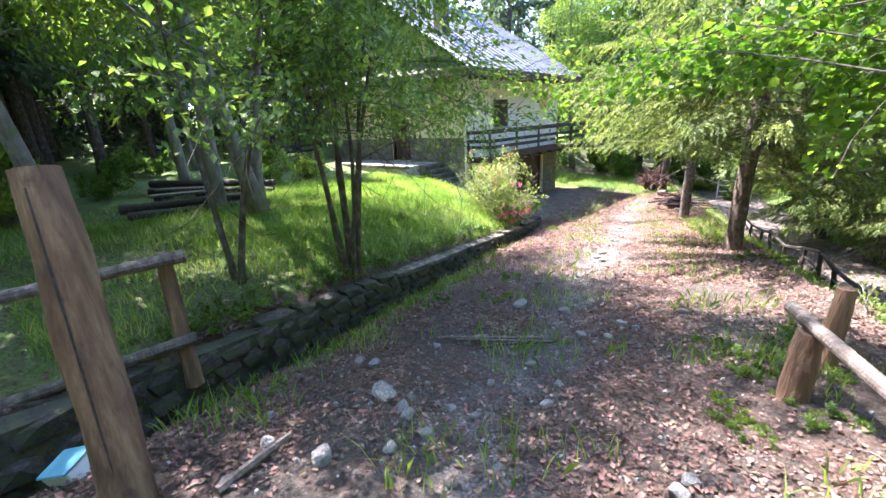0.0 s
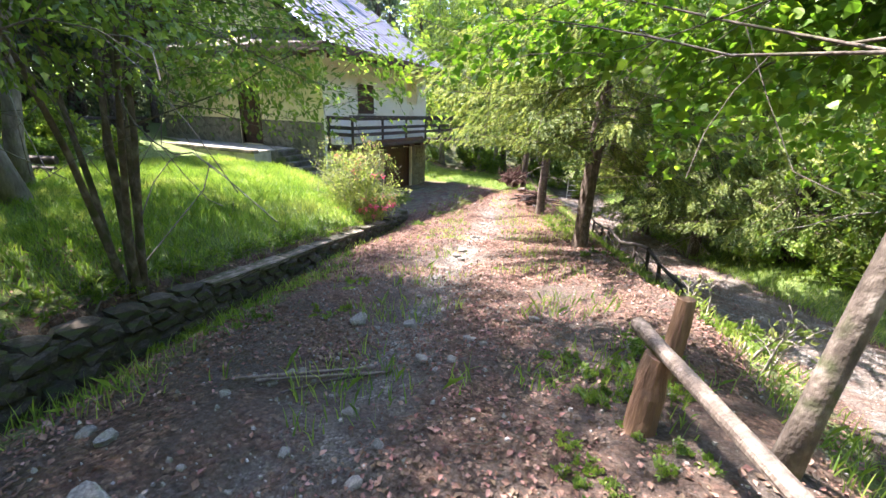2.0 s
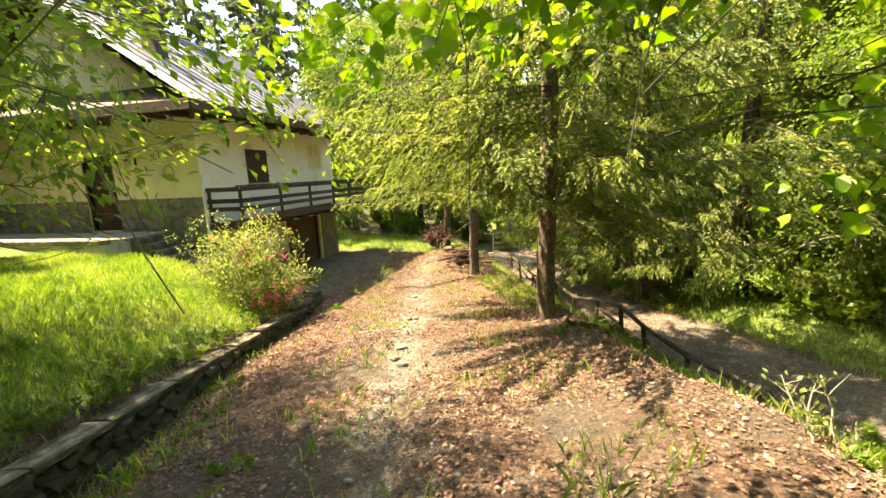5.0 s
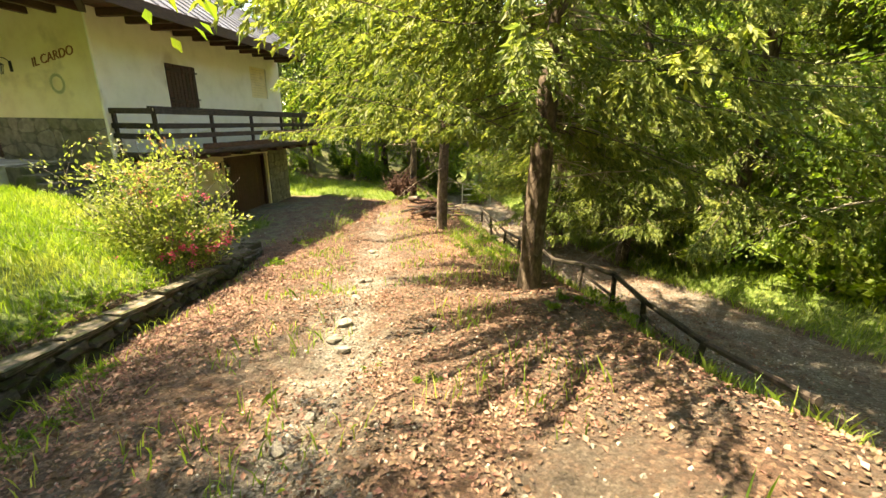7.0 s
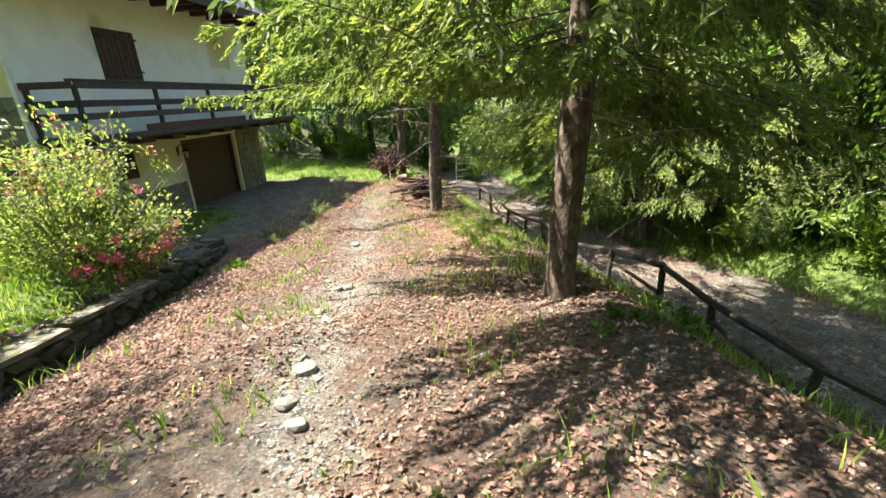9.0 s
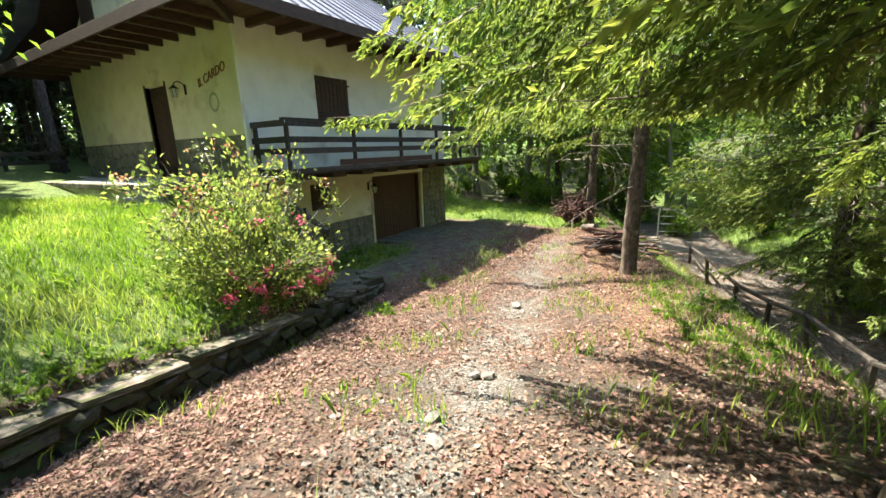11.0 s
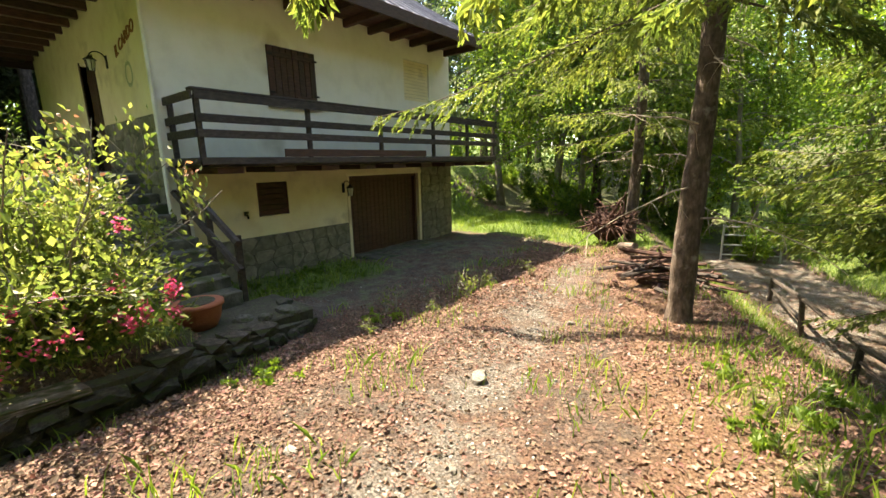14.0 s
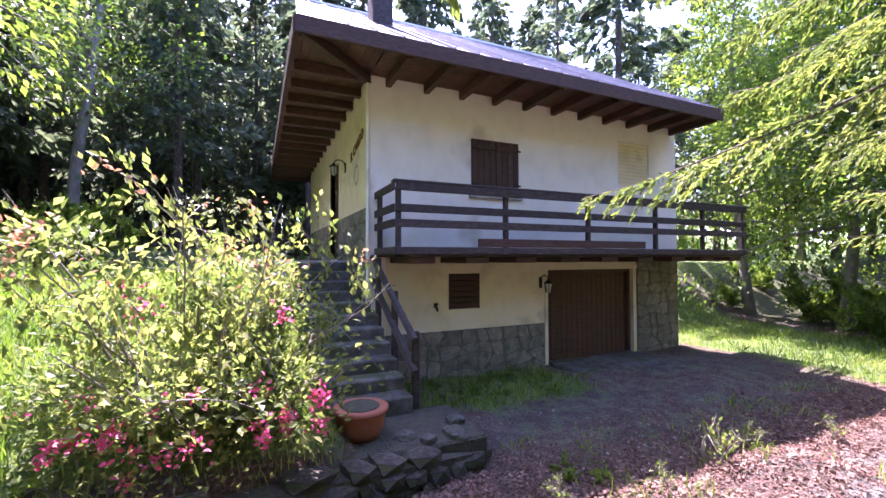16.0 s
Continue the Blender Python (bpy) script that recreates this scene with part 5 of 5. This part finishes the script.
gatepost = thing("gate_post", "thick debarked leaning log post at the wall start", "post")
log_post("post", (-2.15, 0.14, -1.1), (-2.66, 0.26, 1.46), 0.125, M_LOG, "", gatepost, 22)
log_post("crack", (-2.03, 0.1, -1.0), (-2.55, 0.2, 1.38), 0.006, M_DARKWOOD, "long dark drying crack", gatepost, 6)
lf = thing("log_fence", "log rail fence by the wall start", "fence")
log_post("post", (-3.83, 0.96, -0.7), (-3.93, 0.99, 0.6), 0.07, M_LOG, "", lf)
log_post("rail", (-3.8, 1.12, 0.56), (-4.15, -0.9, 0.5), 0.05, M_GREYLOG, "", lf)
log_post("rail", (-3.78, 1.05, -0.22), (-4.1, -0.9, -0.3), 0.05, M_GREYLOG, "", lf)
rf = thing("rail_fence", "log posts with a fallen barked rail beside the drive", "fence")
log_post("post", (0.42, 3.62, -0.8), (0.47, 3.72, 0.0), 0.1, M_LOG, "", rf, 12)
log_post("post", (0.62, 4.35, -0.9), (0.64, 4.38, 0.16), 0.075, M_LOG, "", rf, 12)
log_post("post", (0.98, 2.75, -0.8), (1.0, 2.72, -0.1), 0.09, M_GREYLOG, "", rf, 12)
log_post("rail", (0.33, 3.98, 0.07), (1.22, 2.2, 0.02), 0.047, M_GREYLOG, "", rf, 12)
log_post("rail", (1.22, 2.2, 0.02), (1.75, 1.0, 0.05), 0.055, M_GREYLOG, "", rf, 12)

log_post("post", (2.0, 3.75, -0.9), (2.35, 4.0, 0.3), 0.06, M_LOG, "", rf, 10)
log_post("rail", (1.75, 3.5, -0.35), (2.9, 4.5, -0.1), 0.035, M_GREYLOG, "", rf, 8)
tf2 = thing("track_fence", "old dark leaning pole fence between drive and track", "fence")
fence_y = [8.2, 9.6, 10.7, 11.6, 13.0, 14.3, 15.6, 17.0, 18.5, 20.2, 22.0]
tops = []
for i, y in enumerate(fence_y):
    x = 1.0 - 0.24 * (y - 10.7) - 0.03 * max(0, y - 13)
    z = land_at(x, y)
    h = 0.62 + 0.12 * math.sin(i * 2.3)
    if y < 10:
        h = 0.35
    lean = 0.08 * math.sin(i * 1.9)
    log_post("post", (x, y, z - 0.2), (x + lean, y + 0.05 * math.cos(i), z + h), 0.045, M_DARKWOOD, "", tf2, 7)
    tops.append((x + lean, y, z + h - 0.04))
for a, c in zip(tops[:-1], tops[1:]):
    log_post("rail", a, c, 0.042, M_DARKWOOD, "", tf2, 7)
for i, (a, c) in enumerate(zip(tops[1:-1], tops[2:])):
    if i % 2 == 0:
        log_post("brace", (a[0], a[1], a[2] - 0.38), (c[0], c[1], c[2] - 0.2), 0.028, M_DARKWOOD, "", tf2, 6)

# stacked timber and uprooted stump at the end of the drive
pile = thing("wood_pile", "low pile of dark old boards and branches beside the spruce", "wood pile")
for i in range(64):
    x, y = -3.7 + rng.normal(0, 0.42), 19.7 + rng.normal(0, 0.5)
    z = land_at(x, y) + 0.04 + 0.5 * rng.random() * math.exp(-((x + 3.7) ** 2 + (y - 19.7) ** 2) / 0.4)
    a, ln = rng.uniform(-1.6, 1.6), rng.uniform(0.2, 0.65)
    rise = rng.uniform(-0.12, 0.18)
    log_post("branch", (x - ln * math.cos(a), y - ln * math.sin(a), z), (x + ln * math.cos(a), y + ln * math.sin(a), z + rise), rng.uniform(0.012, 0.045), M_ROOT if i % 3 else M_DARKWOOD, "", pile, 6)
stump = thing("uprooted_stump", "uprooted red-brown tree stump with tangled roots", "stump")
rz = land_at(-5.9, 22.6)
rb = rock(55, 3).mesh("root_ball", M_ROOT)
o = part("root_ball", rb, None, stump)
o.matrix_basis = pose(-5.75, 23.05, rz + 0.5, 10, 20, 30) @ Matrix.Diagonal((0.95, 0.7, 0.75, 1))
b = Build()
for i in range(230):
    dvec = rng.normal(0, 1, 3)
    dvec[2] = abs(dvec[2]) * 0.8
    dvec = unit(dvec)
    p, rr = limb(np.array([-5.7, 22.85, rz + 0.5]) + dvec * np.array([0.4, 0.28, 0.3]), dvec, rng.uniform(0.15, 1.0) ** 1.5, rng.uniform(0.012, 0.04), 7, 0.15, 0.5)
    if i % 8 == 0:
        part("root", Build().tube(p, rr * 1.6, 6), M_ROOT, stump, smooth=True)
    else:
        b.tube(p, rr, 5, caps=False)
part("root_tangle", b, M_ROOT, stump, "tangled red-brown roots", smooth=True, kind="stuff")
log_post("log", (-5.1, 22.0, land_at(-5.1, 22.0) + 0.1), (-4.5, 20.9, land_at(-4.5, 20.9) + 0.35), 0.09, M_GREYLOG, "pale broken log", stump)

# timber edging and benches under the trees
beam = thing("log_edging", "dark old log edging under the trees", "logs")
for (x0, y0), (x1, y1), z in (((-11.7, 2.3), (-10.7, 4.6), 0.0), ((-11.9, 2.2), (-10.9, 4.7), 0.18), ((-15.3, 3.7), (-12.0, 6.1), 0.05), ((-15.4, 3.8), (-12.1, 6.2), 0.26)):
    log_post("log", (x0, y0, land_at(x0, y0) + z + 0.06), (x1, y1, land_at(x1, y1) + z + 0.06), 0.11, M_DARKWOOD, "", beam)
for x, y, a in ((-13.2, 4.0, 40), (-12.1, 3.6, 62)):
    bench = thing("bench", "grey weathered plank bench under the trees", "bench", (x, y, land_at(x, y)))
    bench.rotation_euler[2] = radians(a)
    part("seat", Build().box((-0.7, -0.18, 0.36), (0.7, 0.18, 0.42), 0.012), M_GREYLOG, bench)
    for q in (-0.5, 0.5):
        part("leg", Build().box((q - 0.09, -0.14, -0.1), (q + 0.09, 0.14, 0.357), 0.015), M_DARKWOOD, bench)

pole = thing("fallen_poles", "two grey fallen poles lying across the drive", "poles")
for (x0, y0), (x1, y1), r in (((-2.45, 2.95), (-1.62, 3.66), 0.015), ((-2.3, 3.02), (-1.45, 3.6), 0.012)):
    log_post("pole", (x0, y0, land_at(x0, y0) + 0.045), (x1, y1, land_at(x1, y1) + 0.045), r, M_GREYLOG, "", pole)
stick = thing("branch", "dry bent stick on the drive", "branch")
part("stick", Build().tube([(-1.45, 3.68, land_at(-1.45, 3.68) + 0.03), (-1.8, 3.3, land_at(-1.8, 3.3) + 0.05), (-2.0, 2.98, land_at(-2, 2.98) + 0.03)], [0.016, 0.014, 0.008], 6), M_DARKWOOD, stick)
stick2 = thing("branch", "pale dry branch beside the wall", "branch")
part("stick", Build().tube([(-2.05, 1.0, land_at(-2.05, 1.0) + 0.05), (-2.0, 0.75, land_at(-2, 0.75) + 0.05), (-1.95, 0.5, land_at(-1.95, 0.5) + 0.04)], [0.02, 0.026, 0.03], 6), M_GREYLOG, stick2)

boxt = thing("wooden_box", "chipped white and blue wooden box lying tilted by the wall", "box", (-3.1, 0.0, land_at(-3.1, 0.0) + 0.08))
boxt.rotation_euler = (0.25, -0.3, 0.5)
part("body", Build().box((-0.13, -0.1, -0.09), (0.13, 0.1, 0.06), 0.01), M_WHITEBOX, boxt)
part("lid", Build().box((-0.14, -0.11, 0.063), (0.14, 0.11, 0.085), 0.008), M_BLUE, boxt)

pot = thing("flower_pot", "round terracotta pot of bare soil at the foot of the stairs", "flower pot", (-7.85, 12.95, -2.1))
part("body", Build().tube([(0, 0, 0), (0, 0, 0.12), (0, 0, 0.28), (0, 0, 0.33)], [0.17, 0.215, 0.235, 0.235], 20), M_POT, pot, smooth=True)
part("rim", Build().tube([(0, 0, 0.3), (0, 0, 0.31), (0, 0, 0.355), (0, 0, 0.36)], [0.24, 0.262, 0.262, 0.22], 20), M_POT, pot, smooth=True)
part("soil", Build().tube([(0, 0, 0.34), (0, 0, 0.372)], [0.2, 0.17], 14), M_MORTAR, pot)
pot.scale = (1.2, 1.2, 0.95)
landing = tagged(part("landing", Build().box((-8.4, 12.3, -2.7), (-7.3, 14.3, -2.1), 0.03), M_MORTAR), "small stone landing at the stair foot", kind="structure")

slab_me = [rock(70 + i, 2).mesh("flagstone", M_STEP) for i in range(3)]
for i, (x, y, z, s) in enumerate(((-7.45, 13.95, -2.09, 0.3), (-7.6, 13.4, -2.09, 0.26), (-7.75, 14.1, -2.08, 0.22), (-7.4, 13.6, -2.08, 0.2))):
    o = part("flagstone", slab_me[i % 3], None)
    o.matrix_basis = pose(x, y, z, 0, 0, 40 * i) @ Matrix.Diagonal((s, s * 0.8, 0.12, 1))
    tagged(o, "loose flat grey stone on the wall end", "stone", "flat stones")

rock_me = [rock(90 + i, 2).mesh("stone", M_ROCK) for i in range(6)]
BIG = ((-4.28, 14.14), (-2.74, 8.41), (-3.36, 10.25), (-2.98, 9.06), (-3.16, 9.97), (-2.94, 8.64), (-3.43, 11.33), (-3.54, 11.27), (-2.4, 4.52), (-1.88, 4.75), (-1.07, 4.46), (-1.98, 0.58), (-2.03, 1.79), (-1.73, 1.03), (-2.39, 4.48), (-1.41, 1.63))
for i in range(190):
    y = rng.uniform(0.3, 19) if i < 120 else rng.uniform(0.6, 6.0)
    x = -0.75 - 0.24 * y + rng.normal(0, 0.55 if i < 120 else 0.9)
    if i < len(BIG):
        x, y = BIG[i]
    if x < wall_x(y) + 0.2 or x > edge_x(y) - 0.2:
        continue
    s = 0.022 + 0.07 * rng.random() ** 2.5 if i >= len(BIG) else rng.uniform(0.08, 0.15)
    o = part("stone", rock_me[i % 6], None)
    o.matrix_basis = pose(x, y, land_at(x, y) + 0.15 * s, rng.uniform(-20, 20), rng.uniform(-20, 20), rng.uniform(0, 360)) @ Matrix.Diagonal((s * 1.3, s, s * 0.7, 1))
    tagged(o, "pale loose stone on the drive", "stone", "loose stones")

def chip_keep(x, y):
    d, left, lawn = zones(x, y)
    p = 0.1 + 0.8 * np.exp(-((x + 0.75 + 0.24 * y + 0.25 * wobble(x, y, 0.8, 6)) / 0.75) ** 2) * (0.5 + 0.5 * wobble(x, y, 0.7, 12)) + 0.3 * (d > 1.7)
    return np.clip(p, 0, 1) * (lawn < 0.3) * (d < 4.2)


cp = scatter(60000, -8.5, 4.5, 0.0, 18.0, chip_keep, 8)
n = len(cp)
r_ = (0.006 + 0.02 * rng.random(n) ** 2.5)[:, None]
turn_ = rng.uniform(0, 6.283, n)[:, None] + np.array([0.0, 1.9, 3.5, 4.9])
corner_ = np.stack([np.cos(turn_) * r_, np.sin(turn_) * r_ * 0.8, np.zeros_like(turn_)], -1)
foot_ = cp[:, None] + corner_ + np.array([0, 0, -0.004])
head_ = cp[:, None] + corner_ * rng.uniform(0.4, 0.8, (n, 4, 1)) + np.array([0, 0, 1.0]) * (r_ * rng.uniform(0.5, 1.0, (n, 4)))[..., None]
cb = Build().quads(head_, 4)
for k in range(4):
    cb.quads(np.stack([foot_[:, k], foot_[:, (k + 1) % 4], head_[:, (k + 1) % 4], head_[:, k]], 1), 4)
tagged(part("gravel_chips", cb, M_CHIP, kind="stuff"), "pale grey gravel chips strewn along the wheel tracks", "gravel")

tw = Build()
for x, y in scatter(900, -7.5, 1.6, 0.2, 17.0, litter_keep, 18)[:, :2]:
    a, ln = rng.uniform(0, 6.283), rng.uniform(0.06, 0.22)
    pts = np.array([(x + q * ln * math.cos(a + 0.4 * q), y + q * ln * math.sin(a + 0.4 * q)) for q in (-1, 0, 1)])
    tw.tube(np.column_stack([pts, land(pts[:, 0], pts[:, 1]) + 0.015]), [0.003, 0.005, 0.003], 4)
tagged(part("fallen_twigs", tw, M_GREYLOG, kind="stuff"), "thin dry twigs lying among the leaves", "twigs")

gate = thing("metal_gate", "galvanised tube gate across the far track", "gate", (-2.5, 26.0, land_at(-2.5, 26.0)))
gate.rotation_euler[2] = radians(20)
for q in (-0.75, 0.75):
    part("upright", Build().tube([(q, 0, -0.1), (q, 0, 1.1)], 0.03, 8), M_GALV, gate)
for z in (0.2, 0.5, 0.8, 1.05):
    part("bar", Build().tube([(-0.75, 0, z), (0.75, 0, z)], 0.02, 8), M_GALV, gate)

# the wooded slopes all round, too far to tell tree from tree
wood_far = Build()
g = np.random.default_rng(77)
n = 100000
a, dist = g.uniform(0, 2 * np.pi, n), g.uniform(46, 75, n)
x, y = -6 + dist * np.cos(a), 11 + dist * np.sin(a)
pts = np.stack([x, y, land(x, y) + g.uniform(0, 1, n) ** 0.8 * (8 + 3 * np.sin(a * 37) + 2 * np.sin(a * 91 + dist))], -1)
leaves(wood_far, pts, g.normal(0, 1, (n, 3)), 0.6, WIDE * np.array([1.3, 1]), 0.4)
tagged(part("far_woods", wood_far, M_LEAF, kind="stuff"), "dense distant woods on the slopes all round", "woods")

edge_wood = Build()
n = 45000
x, y = g.uniform(-46, -26, n), g.uniform(-22, 42, n)
pts = np.stack([x, y, land(x, y) + g.uniform(0, 1, n) ** 1.3 * 6.5], -1)
leaves(edge_wood, pts, g.normal(0, 1, (n, 3)), 0.34, WIDE, 0.4)
tagged(part("plantation_undergrowth", edge_wood, M_NEEDLE_D, kind="stuff"), "dense dark undergrowth between the firs", "undergrowth")
